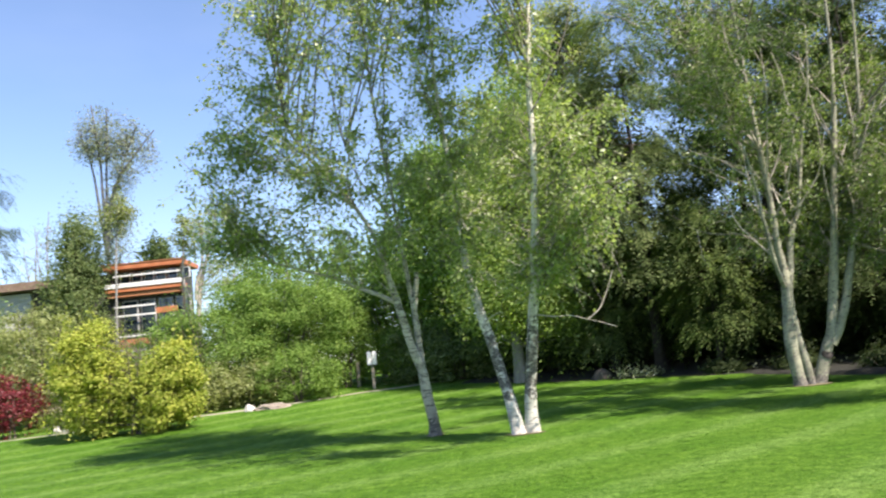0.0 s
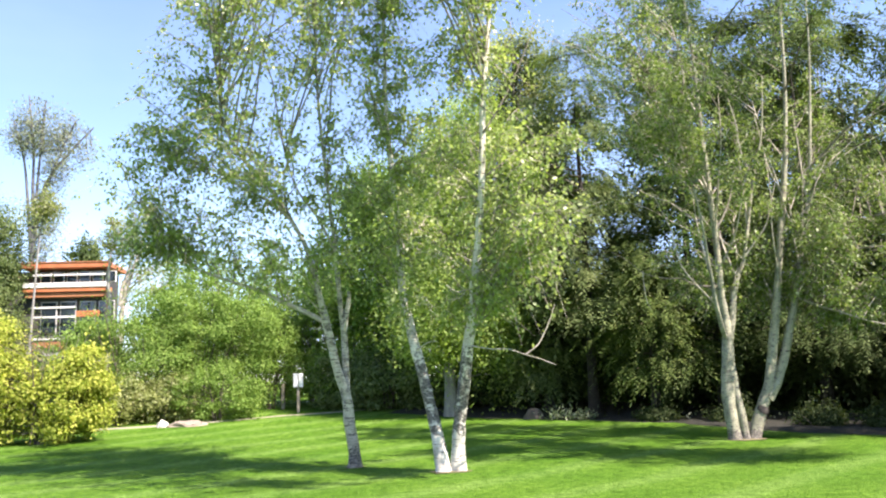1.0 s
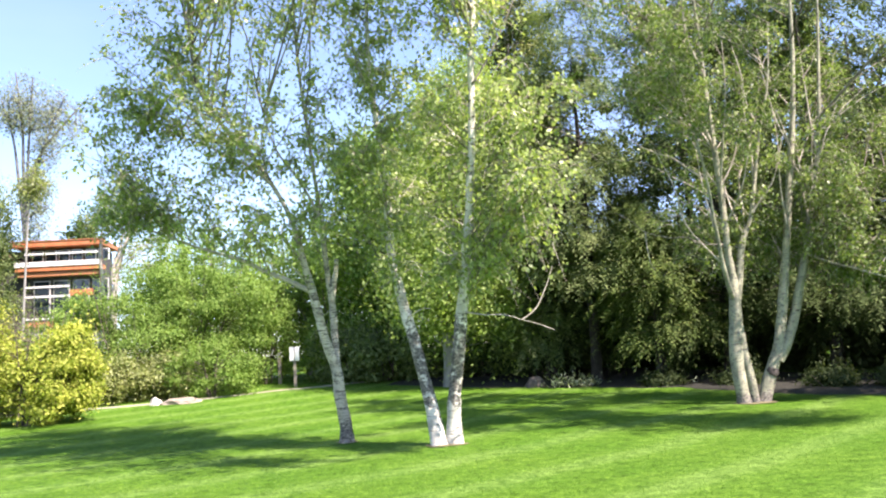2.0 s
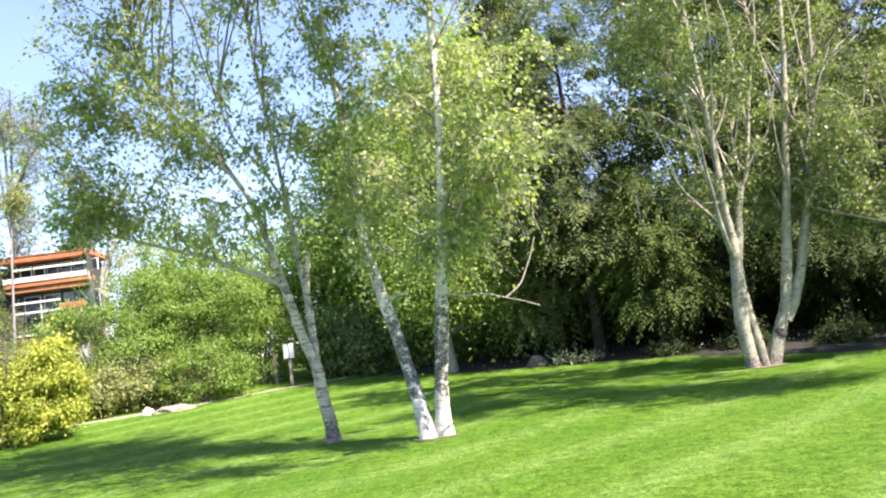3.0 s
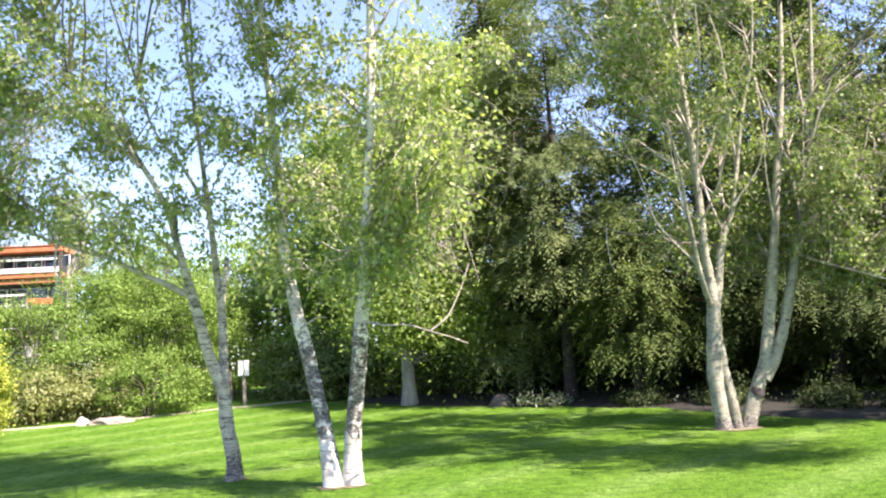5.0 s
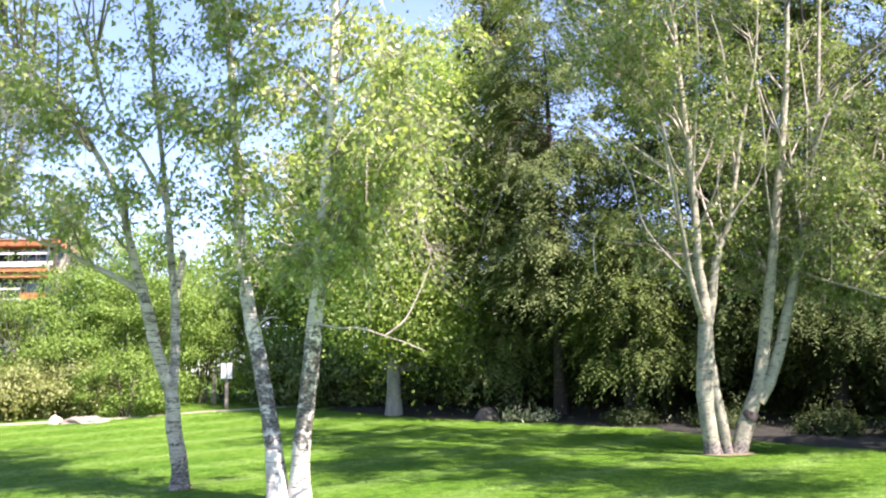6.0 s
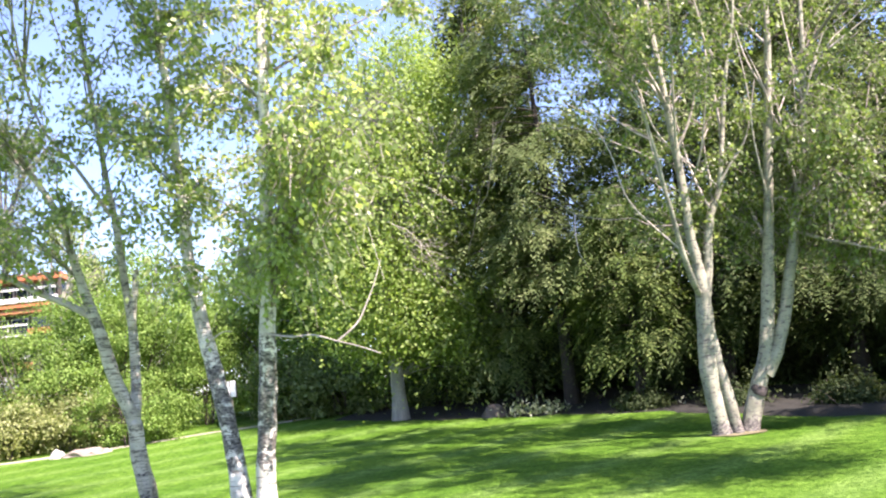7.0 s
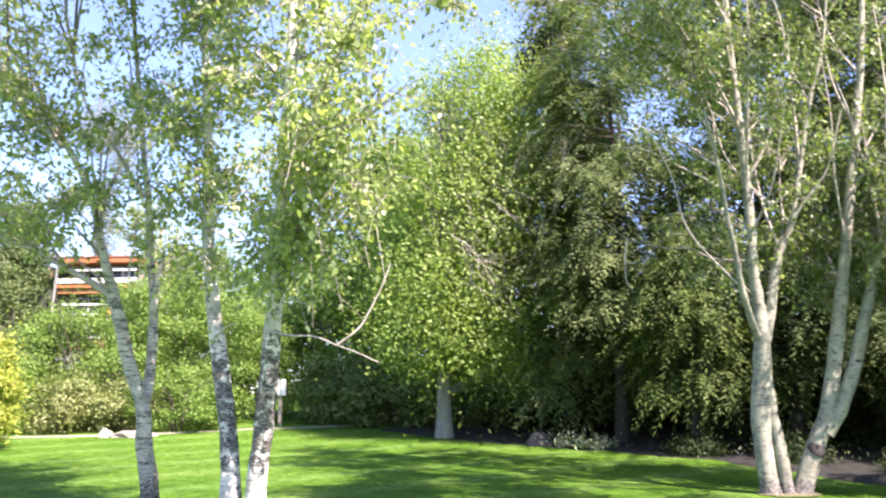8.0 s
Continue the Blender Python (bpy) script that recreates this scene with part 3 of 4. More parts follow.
C2A = [(8.67, 18.56, -0.05), (8.91, 18.56, 0.66), (9.13, 18.56, 1.14), (9.21, 18.56, 1.43), (9.39, 18.56, 2.23), (9.54, 18.56, 3.04), (9.67, 18.56, 3.76), (9.82, 18.56, 4.61), (9.99, 18.56, 5.57), (10.14, 18.56, 6.45), (10.25, 18.56, 7.35), (10.33, 18.56, 8.15), (10.41, 18.56, 9.6), (10.41, 18.56, 11.2), (10.31, 18.46, 13.2)]
C2B = [(9.11, 18.54, 0.95), (9.33, 18.51, 1.27), (9.56, 18.51, 1.82), (9.78, 18.51, 2.52), (10.01, 18.51, 3.24), (10.18, 18.51, 3.86), (10.35, 18.51, 4.49), (10.54, 18.51, 5.35), (10.69, 18.51, 6.23), (10.83, 18.51, 7.35), (11.01, 18.51, 9.0), (11.11, 18.51, 10.6)]
C_LIMBS = []
for stem, low, n in ((C1A, 3, 5), (C1B, 3, 5), (C1C, 2, 2), (C2A, 5, 5), (C2B, 4, 4)):
    for k in range(n):
        a = np.array(stem[low + k % (len(stem) - low - 2)])
        d = np.array([*(rng.normal(size=2) * 0.28), 1.0]) * rng.uniform(1.6, 3.0)
        C_LIMBS.append(([tuple(a), tuple(a + d * np.array([0.55, 0.5, 0.33])), tuple(a + d * np.array([0.72, 0.85, 0.66])), tuple(a + d)], rng.uniform(0.016, 0.032), 0.007, M_TWIG))
tree_c = birch("birch_tree", "large many-stemmed birch spreading from one base", (8.51, 18.56, 0), [(C1, 0.155, 0.13, 0.3), (C1_TWIN, 0.10, 0.07, 0.35), (C1A, 0.095, 0.015, 0), (C1B, 0.09, 0.012, 0), (C1C, 0.055, 0.012, 0), (C2A, 0.135, 0.015, 0.35), (C2B, 0.115, 0.015, 0)],
      [([(10.69, 18.51, 6.23), (11.81, 17.16, 7.6), (12.41, 15.56, 8.3), (12.41, 14.16, 8.6)], 0.03, 0.006, M_MIDTWIG),
       ([(8.06, 18.26, 3.45), (7.6, 18.3, 3.5), (7.31, 18.34, 3.66), (6.9, 18.25, 3.66), (6.34, 18.1, 3.78), (6.0, 17.98, 4.02), (5.62, 17.86, 4.2)], 0.017, 0.004, M_MIDTWIG),
       ([(9.99, 18.49, 3.2), (10.17, 17.99, 2.95), (10.41, 17.53, 2.75), (10.76, 17.06, 2.5), (11.31, 16.66, 2.3)], 0.03, 0.008),
       ([(10.35, 18.51, 4.49), (11.01, 18.06, 4.75), (11.91, 17.46, 4.9), (12.91, 16.76, 4.7)], 0.028, 0.006, M_MIDTWIG),
       ([(10.18, 18.51, 3.86), (10.81, 17.66, 4.1), (11.71, 16.66, 4.0), (12.71, 15.96, 3.6)], 0.026, 0.006, M_MIDTWIG),
       ([(8.93, 18.66, 4.09), (9.11, 18.56, 4.4), (9.46, 18.46, 4.9), (9.71, 18.36, 5.8)], 0.03, 0.008),
       ([(8.27, 18.56, 4.73), (8.61, 18.46, 5.4), (8.81, 18.36, 6.2)], 0.03, 0.008),
       ([(8.23, 18.56, 5.59), (7.81, 18.16, 6.2), (7.21, 17.86, 7.1), (6.81, 17.76, 8.2)], 0.035, 0.01),
       # The next two limbs carry the unseen overhang.
       ([(10.31, 18.56, 8.1), (10.21, 16.96, 9.2), (10.01, 15.16, 9.6), (10.71, 13.36, 9.3), (11.61, 11.96, 8.9), (12.41, 10.56, 8.5)], 0.022, 0.006, M_DARKTWIG),
       ([(8.16, 18.56, 8.0), (8.31, 17.16, 9.2), (8.71, 15.36, 9.7), (8.81, 13.76, 9.5)], 0.028, 0.006, M_MIDTWIG),
       ([(6.34, 18.1, 3.78), (6.26, 17.86, 3.5), (6.23, 17.66, 3.1), (6.31, 17.61, 2.9)], 0.010, 0.004)] + C_LIMBS,
      [(7.81, 19.76, 7.4, 2.3, 1.3, 1.9, 1.4), (10.01, 19.76, 7.4, 2.4, 1.3, 2.2, 0.9), (12.3, 19.2, 6.9, 1.6, 1.3, 2.0, 0.7), (9.21, 19.36, 9.9, 3.2, 1.8, 1.5, 1.3), (6.31, 17.96, 8.2, 1.4, 1.5, 1.6, 1.0), (12.11, 17.4, 3.8, 1.2, 0.9, 0.8, 0.25), (11.5, 18.4, 4.5, 1.0, 1.0, 1.3, 0.6), (10.25, 17.1, 4.5, 0.5, 0.5, 0.8, 0.3), (10.65, 18.2, 3.9, 0.8, 0.8, 1.1, 0.40), (10.8, 18.0, 2.95, 0.7, 0.6, 0.35, 0.2), (11.4, 17.76, 3.2, 1.2, 0.9, 0.45, 0.55), (11.8, 19.3, 5.9, 1.2, 0.8, 1.4, 1.2),
       (8.71, 17.56, 5.8, 1.5, 0.6, 1.6, 0.22), (10.21, 17.56, 5.8, 1.5, 0.6, 1.7, 0.28), (8.21, 19.46, 4.6, 1.3, 0.8, 1.4, 0.7), (9.81, 19.56, 4.6, 1.4, 0.8, 1.6, 1.2), (7.01, 16.96, 7.2, 1.2, 1.2, 1.4, 0.6), (11.71, 15.96, 4.9, 1.1, 1.3, 1.3, 0.12), (9.11, 19.56, 4.0, 1.6, 0.9, 0.8, 0.6), (5.71, 18.16, 9.9, 1.5, 1.5, 1.0, 0.8), (13.41, 17.16, 8.2, 1.6, 1.6, 2.0, 0.4)],
      470, 10, 12, M_BARK_C, 2.5,
      # Unseen overhang; its places are chosen for the shade cast on the lawn.
      high=[(9.61, 13.96, 9.6, 2.4, 2.0, 1.2, 9.0), (8.6, 12.76, 10.2, 2.0, 1.9, 1.0, 5.0), (11.71, 11.46, 8.5, 2.7, 2.2, 0.9, 9.0), (9.21, 18.16, 12.6, 3.0, 2.6, 1.6, 4.0)], high_limbs=520, foliage=M_BIRCHDEEP)
for (x, z, tilt, r, tall) in ((8.96, 0.72, 0.37, 0.128, 0.12), (9.62, 1.98, 0.3, 0.111, 0.03)):
    ring = Tubes()
    ring.add([(x - tilt * tall / 2, 18.53, z - tall / 2), (x - tilt * tall / 5, 18.52, z - tall / 5), (x, 18.53, z), (x + tilt * tall / 2, 18.53, z + tall / 2)], r * 0.99, r * 0.96, 14, 0, 0.16)
    place("bark_scar", ring.mesh("bark_scar"), M_SCAR, tree_c, "black ring of scarred bark")


def soil_ring(at, radius):
    bm = bmesh.new()
    mid = bm.verts.new((at[0], at[1], gz(*at) + 0.028))
    rim = []
    for k in range(28):
        a = k * 2 * math.pi / 28
        r = radius * (1 + 0.35 * noise.noise((math.cos(a) * 1.7 + at[0], math.sin(a) * 1.7, 3.0)))
        x, y = at[0] + r * math.cos(a), at[1] + r * 0.8 * math.sin(a)
        rim.append(bm.verts.new((x, y, gz(x, y) + 0.012)))
    for a, b in zip(rim, rim[1:] + rim[:1]):
        bm.faces.new((mid, a, b))
    tagged(part("soil_ring", bm, M_LITTER), "ring of dry soil and dead grass round a birch", "soil", kind="structure")


for spot, radius in (((0.02, 16.42), 0.20), ((1.68, 14.95), 0.33), ((8.53, 18.53), 0.45)):
    soil_ring(spot, radius)


# ---- conifers and the wood behind ----
def leafy(name, label, category, at, height, blobs, count, leaf, material, trunk_r=0.0, bark=None, slim=0.55, hang=0.3, lift=0.8, shell=0.55, clumps=0, clump_r=0.3, group="", stems=1):
    """A tree or shrub: a trunk or several canes, branches, and leaves in clumps through the crown. Places are relative to its foot."""
    z0 = gz(at[0], at[1])
    top = thing(name, label, category, (at[0], at[1], z0), group)
    o = np.array([at[0], at[1], z0])
    world_blobs = [(o[0] + b[0], o[1] + b[1], o[2] + b[2], *b[3:]) for b in blobs]
    lines = []
    for k in range(stems):
        lean = rng.normal(size=2) * (0.02 if stems == 1 else 0.22) * height
        foot = o + np.array([*(rng.normal(size=2) * (0.0 if stems == 1 else 0.15)), -0.08])
        ln = smooth_line([foot, foot + np.array([lean[0] * 0.2, lean[1] * 0.2, height * 0.3]), foot + np.array([lean[0] * 0.6, lean[1] * 0.6, height * 0.65]), foot + np.array([lean[0], lean[1], height])], 5)
        lines.append(ln)
        t = Tubes()
        t.add(ln, trunk_r, trunk_r * 0.15, 9 if stems == 1 else 6, 0.3, 0.06)
        place("trunk", t.mesh("trunk"), bark or M_DARKTWIG, top)
    n = clumps or max(40, count // 110)
    centres = in_blobs(world_blobs, n, shell)
    mean = centres.mean(axis=0)
    centres += (centres - mean) * np.abs(rng.normal(size=(n, 1))) * 0.13
    centres[:, 2] = np.maximum(centres[:, 2], z0 + 0.03 + 0.09 * height * (stems > 1))
    st = np.vstack(lines)
    t = Tubes()
    for c in centres[: min(n, 260)]:
        a = st[np.argmin(np.abs(st[:, 2] - (c[2] - 0.25 * abs(c[2] - z0))) + 0.2 * np.linalg.norm(st[:, :2] - c[:2], axis=1))]
        t.add(limb_line(a, c + rng.normal(size=3) * 0.1, 0.08, 0.03, 5), max(0.006, trunk_r * 0.14), 0.004, 4)
    tagged(place("branchwork", t.mesh("branchwork"), bark or M_DARKTWIG, top), kind="stuff")
    scale = rng.uniform(0.55, 1.75, n)
    who = rng.integers(0, n, count)
    form = np.where(rng.uniform(0, 1, (n, 1)) < 0.22, np.array([[0.45, 0.45, 1.5]]), np.array([[1.0, 1.0, 0.5]]))
    spots = centres[who] + rng.normal(size=(count, 3)) * (clump_r * scale[who])[:, None] * form[who]
    spots[:, 2] = np.maximum(spots[:, 2], z0 + 0.03 + 0.2 * np.abs(spots[:, 2] - z0 - 0.03) * (spots[:, 2] < z0 + 0.03))
    outward = unit(spots - centres[who]) + 0.35 * unit(spots - mean) + np.array([0, 0, lift * 0.6])
    place("crown", leaves("crown", spots, leaf, slim, hang, lift, facing=outward, jitter=0.32), material, top)
    return top


def fronds(name, root, out, length, material, top, per=13, leaf=0.155):
    """Flat drooping sprays: leaflets in two rows along an arching rib."""
    n = len(root)
    rib = unit(out * 0.95 + np.array([0, 0, -0.42]) + 0.22 * rng.normal(size=(n, 3)))
    face = unit(out * 0.5 + np.array([0, 0, 0.8]) + 0.2 * rng.normal(size=(n, 3)))
    side = unit(np.cross(rib, face))
    ln = length * rng.uniform(0.5, 1.4, (n, 1))
    s = np.linspace(0.05, 1, per)
    at, along, fc = [], [], []
    for k, u in enumerate(s):
        way = (1 if k % 2 else -1) if u < 0.97 else 0
        at.append(root + rib * ln * u + np.array([0, 0, -0.4]) * ln * u * u)
        along.append(rib * (0.55 + 0.4 * u) + side * way * (1.0 - 0.4 * u) + np.array([0, 0, -0.25]))
        fc.append(face)
    return place(name, leaves(name, np.vstack(at), leaf, 0.27, along=np.vstack(along), facing=np.vstack(fc), jitter=0.12), material, top)


def conifer(name, label, at, height, radius, count, base=0.6, group="dark conifers behind the lawn", material=None, leaf=0.15, spray=0.72, skirt=None):
    """An evergreen cone: a trunk, whorls of arching boughs and flat sprays that hang from them; skirt: (from, to, lowest) of boughs that droop lower on one side."""
    z0 = gz(*at)
    top = thing(name, label, "tree", (at[0], at[1], z0), group)
    o = np.array([at[0], at[1], z0])
    t = Tubes()
    t.add(smooth_line([o - [0, 0, 0.1], o + [0.05, 0.05, height * 0.5], o + [0, 0, height * 0.8]], 6), 0.17, 0.02, 9, 0.3, 0.05)
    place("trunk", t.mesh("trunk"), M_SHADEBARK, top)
    boughs = max(60, count // 420)
    t, roots, outs = Tubes(), [], []
    per = max(4, count // (boughs * 13))
    reach_low = base > 1.0
    for k in range(boughs):
        s = rng.uniform(0, 1)
        while rng.uniform(0, 1) > 1.05 - 0.8 * s ** 1.6:
            s = rng.uniform(0, 1)
        h = base + (height - base) * s
        if reach_low and k % 10 == 0:
            h = base - rng.uniform(0.1, 0.5)
        az = rng.uniform(0, 2 * math.pi)
        if skirt and k % 6 == 1:
            az, h, s = rng.uniform(skirt[0], skirt[1]), rng.uniform(skirt[2], base), 0.0
        r = (radius * (1.0 - 0.82 * s ** 1.7)) * rng.uniform(0.7, 1.12)
        d = np.array([math.cos(az), math.sin(az), 0.0])
        a = o + np.array([0, 0, h + 0.1])
        e = a + d * r + np.array([0, 0, -0.12 * r + rng.normal() * 0.15])
        line = limb_line(a, e, 0.12, 0.02, 6)
        t.add(line, 0.022, 0.005, 4)
        u = rng.uniform(0.2, 1.0, per) ** 0.45
        p = a + (e - a) * u[:, None] + rng.normal(size=(per, 3)) * np.array([0.30, 0.30, 0.13]) * (0.3 + u[:, None])
        roots.append(p)
        outs.append(unit(d + 0.45 * rng.normal(size=(per, 3)) * np.array([1, 1, 0.3])))
    tagged(place("branchwork", t.mesh("branchwork"), M_DARKTWIG, top), kind="stuff")
    fronds("crown", np.vstack(roots), np.vstack(outs), spray, material or M_HEDGE, top, leaf=leaf)
    return top


for x, y, h, r, n in ((6.3, 28.5, 10.8, 1.9, 36000), (7.4, 26.9, 13.0, 2.4, 50000), (11.1, 25.5, 14.2, 2.6, 56000), (13.6, 24.0, 14.0, 2.8, 48000), (16.4, 22.2, 12.0, 2.7, 36000), (19.5, 20.4, 11.5, 2.6, 26000)):
    conifer("conifer_tree", "tall dark evergreen with drooping sprays over bare soil", (x, y), h, r, n, 2.6 if x < 7 else 3.7 if x < 9 else 2.1, material=M_OLIVE if x < 9 else M_MIDHEDGE, skirt=(radians(185), radians(262), 1.2) if x < 7 else None)
conifer("conifer_tree", "small green cedar with sprays drooping almost to the ground", (8.75, 24.9), 5.4, 1.2, 15000, 1.75, material=M_CEDAR)
# Unseen trees, added so that their shade falls on the bed and hedge.
for x, y, h, r, n in ((15.3, 16.3, 8.0, 2.0, 15000), (18.6, 18.8, 8.5, 2.2, 12000), (19.8, 14.6, 10.0, 2.4, 10000)):
    conifer("conifer_tree", "unseen dark evergreen added to shade the soil bed", (x, y), h, r, n, 1.3, leaf=0.22, spray=0.9)
# Added back row: large dark sprays close sky gaps in the front row.
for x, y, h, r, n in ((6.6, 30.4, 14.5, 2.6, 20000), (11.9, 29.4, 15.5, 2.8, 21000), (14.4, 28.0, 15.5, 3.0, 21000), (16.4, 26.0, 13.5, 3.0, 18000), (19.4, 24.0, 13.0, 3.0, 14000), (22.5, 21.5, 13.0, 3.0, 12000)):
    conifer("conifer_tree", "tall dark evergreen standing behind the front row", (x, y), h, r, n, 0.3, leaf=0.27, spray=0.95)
twiggy = leafy("deciduous_tree", "light green tree with a pale grey trunk and twiggy top", "tree", (2.9, 28.1), 10.5, [(0.1, -0.2, 3.6, 1.9, 1.6, 1.6, 1.8), (1.4, -0.4, 2.9, 0.9, 0.9, 1.2, 0.55), (0.6, 0.1, 6.0, 2.0, 1.7, 2.0, 2.0), (1.0, 0.3, 8.8, 1.6, 1.5, 1.9, 1.2)], 76000, 0.11, M_LIME, 0.22, M_GREYBARK, shell=0.4, clump_r=0.42)
for _ in range(22):
    a = np.array([3.5, 26.9, 5.6]) + rng.normal(size=3) * np.array([0.4, 0.2, 0.6])
    d = np.array([1.0, -0.5, -0.75]) * rng.uniform(0.7, 1.5) + rng.normal(size=3) * 0.25
    t = Tubes()
    line = limb_line(a, a + d, 0.25, 0.03, 7)
    t.add(line, 0.014, 0.004, 5)
    for j in (3, 4, 5):
        t.add(limb_line(line[j], line[j] + d * 0.35 + rng.normal(size=3) * 0.2, 0.1, 0.03, 4), 0.007, 0.003, 4)
    place("bare_twig", t.mesh("bare_twig"), M_TWIG, twiggy, "leafless pale twig")
for _ in range(26):
    a = np.array([4.3, 27.2, 5.8]) + rng.normal(size=3) * np.array([0.55, 0.3, 0.9])
    d = np.array([rng.normal() * 0.35, rng.normal() * 0.25 - 0.1, 1.0]) * rng.uniform(1.4, 3.0)
    t = Tubes()
    line = limb_line(a, a + d, 0.0, 0.04, 7)
    t.add(line, 0.016, 0.004, 4)
    for j in (2, 3, 4, 5, 5):
        t.add(limb_line(line[j], line[j] + d * rng.uniform(0.2, 0.4) + rng.normal(size=3) * 0.28, 0.05, 0.03, 4), 0.008, 0.003, 3)
    place("bare_twig", t.mesh("bare_twig"), M_TWIG, twiggy, "leafless pale twig")
leafy("deciduous_tree", "tall thinly leaved tree rising over the conifers", "tree", (6.2, 31.6), 15.2, [(0, 0, 10.2, 1.7, 1.5, 1.8, 1.0), (0.3, 0, 13.0, 1.5, 1.4, 1.9, 1.0)], 8500, 0.13, M_FAR, 0.15, M_GREYBARK, shell=0.2, clump_r=0.4)
leafy("deciduous_tree", "round-topped green tree behind the lawn", "tree", (0.6, 33.5), 10.0, [(0, 0, 4.9, 2.6, 2.0, 2.2, 2.0), (0.6, 0, 7.6, 2.0, 1.8, 2.0, 1.4)], 36000, 0.16, M_SHRUB, 0.2, M_GREYBARK, shell=0.4, clump_r=0.42)
for x, y, h, r in ((0.9, 31.4, 2.0, 1.4), (2.6, 31.2, 3.0, 1.6), (4.4, 30.8, 3.2, 1.5), (4.6, 33.5, 4.0, 1.8), (-12.0, 33.5, 2.4, 1.5), (-0.6, 31.9, 2.0, 1.2)):
    leafy("evergreen_shrub", "dense olive-green evergreen shrub in the shade of the trees", "shrub", (x, y), h, [(0, 0, h * 0.42, r, r * 0.8, h * 0.5, 1.0)], 6000, 0.14, M_OLIVE, 0.04, None, shell=0.6, stems=4, clump_r=0.2, group="shaded evergreen shrubs")
# Leaf colour kept bright to make up for sun that the tree blocks.
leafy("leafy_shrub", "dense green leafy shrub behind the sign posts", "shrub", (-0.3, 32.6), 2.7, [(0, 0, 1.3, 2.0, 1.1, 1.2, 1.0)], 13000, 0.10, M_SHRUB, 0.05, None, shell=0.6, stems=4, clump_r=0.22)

# Added understorey; dark leaves stand in for the black shade below the boughs.
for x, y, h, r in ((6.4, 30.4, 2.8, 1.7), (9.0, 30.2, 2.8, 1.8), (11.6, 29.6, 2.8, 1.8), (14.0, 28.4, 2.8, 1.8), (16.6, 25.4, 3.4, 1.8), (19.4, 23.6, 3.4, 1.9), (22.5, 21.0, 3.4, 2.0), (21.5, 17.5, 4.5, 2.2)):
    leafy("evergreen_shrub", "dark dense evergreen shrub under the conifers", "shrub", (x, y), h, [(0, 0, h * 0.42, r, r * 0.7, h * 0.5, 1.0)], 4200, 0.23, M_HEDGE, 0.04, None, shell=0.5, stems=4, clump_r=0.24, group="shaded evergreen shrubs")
for x, y, h, r, m in ((-6.9, 29.9, 1.6, 1.0, M_DULL), (-8.4, 29.4, 1.7, 1.1, M_DULL), (-10.2, 29.2, 2.0, 1.2, M_SHRUB), (-7.4, 30.8, 3.0, 1.4, M_SHRUB), (-10.6, 31.2, 3.4, 1.5, M_SHRUB), (0.6, 32.6, 3.0, 1.2, M_OLIVE), (-1.4, 34.2, 6.0, 1.7, M_SHRUB), (0.4, 34.6, 5.6, 1.6, M_SHRUB), (-3.4, 35.2, 4.2, 1.5, M_SHRUB), (-3.6, 33.0, 4.0, 1.2, M_SHRUB), (1.8, 33.4, 5.2, 1.8, M_SHRUB), (-5.0, 34.5, 4.6, 1.8, M_SHRUB), (-8.4, 34.5, 4.4, 1.9, M_SHRUB)):
    leafy("leafy_shrub", "loose leafy green shrub growing beside the footpath", "shrub", (x, y), h, [(0, 0, h * 0.45, r, r * 0.7, h * 0.45, 1.0), (r * 0.4, 0, h * 0.7, r * 0.5, r * 0.5, h * 0.3, 0.4)], 8000, 0.09, m, 0.03, None, shell=0.5, stems=5, clump_r=0.2, group="shrubs beside the footpath")

# Low plants; their dark leaves also cover soil that should lie in shade.
for x, y, h, r in ((8.6, 24.2, 0.3, 0.45), (10.1, 22.8, 0.35, 0.5), (11.6, 20.9, 0.4, 0.5), (12.8, 20.0, 0.4, 0.5), (15.0, 18.6, 0.8, 0.8)):
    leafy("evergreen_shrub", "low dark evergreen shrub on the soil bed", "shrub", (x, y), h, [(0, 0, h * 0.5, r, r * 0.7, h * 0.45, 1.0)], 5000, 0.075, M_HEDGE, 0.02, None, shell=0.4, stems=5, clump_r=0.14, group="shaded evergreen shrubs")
# Added backing that keeps sky from showing low through the hedge.
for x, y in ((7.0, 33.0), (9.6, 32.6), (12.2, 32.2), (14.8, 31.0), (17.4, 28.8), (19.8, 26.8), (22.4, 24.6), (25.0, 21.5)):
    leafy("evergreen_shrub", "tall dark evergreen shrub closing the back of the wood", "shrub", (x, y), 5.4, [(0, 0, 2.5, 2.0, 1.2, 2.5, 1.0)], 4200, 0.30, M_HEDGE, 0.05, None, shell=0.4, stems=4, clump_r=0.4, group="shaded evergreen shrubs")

# ---- shrubs on the left ----
leafy("large_shrub", "broad bright green deciduous shrub beside the footpath", "shrub", (-6.1, 31.6), 4.8, [(-0.6, 0, 2.4, 2.0, 1.4, 2.1, 2.0), (1.0, 0, 2.2, 1.7, 1.3, 1.9, 1.6), (0.2, 0.2, 3.8, 1.5, 1.2, 1.1, 0.8)], 52000, 0.088, M_SHRUB, 0.05, None, shell=0.8, stems=6, clump_r=0.33, clumps=60)
leafy("low_shrub", "low mounded green shrub at the path's edge", "shrub", (-5.0, 29.7), 1.9, [(0, 0, 0.9, 1.5, 0.9, 0.85, 1.0)], 11000, 0.08, M_SHRUB, 0.03, None, shell=0.65, stems=5, clump_r=0.16)
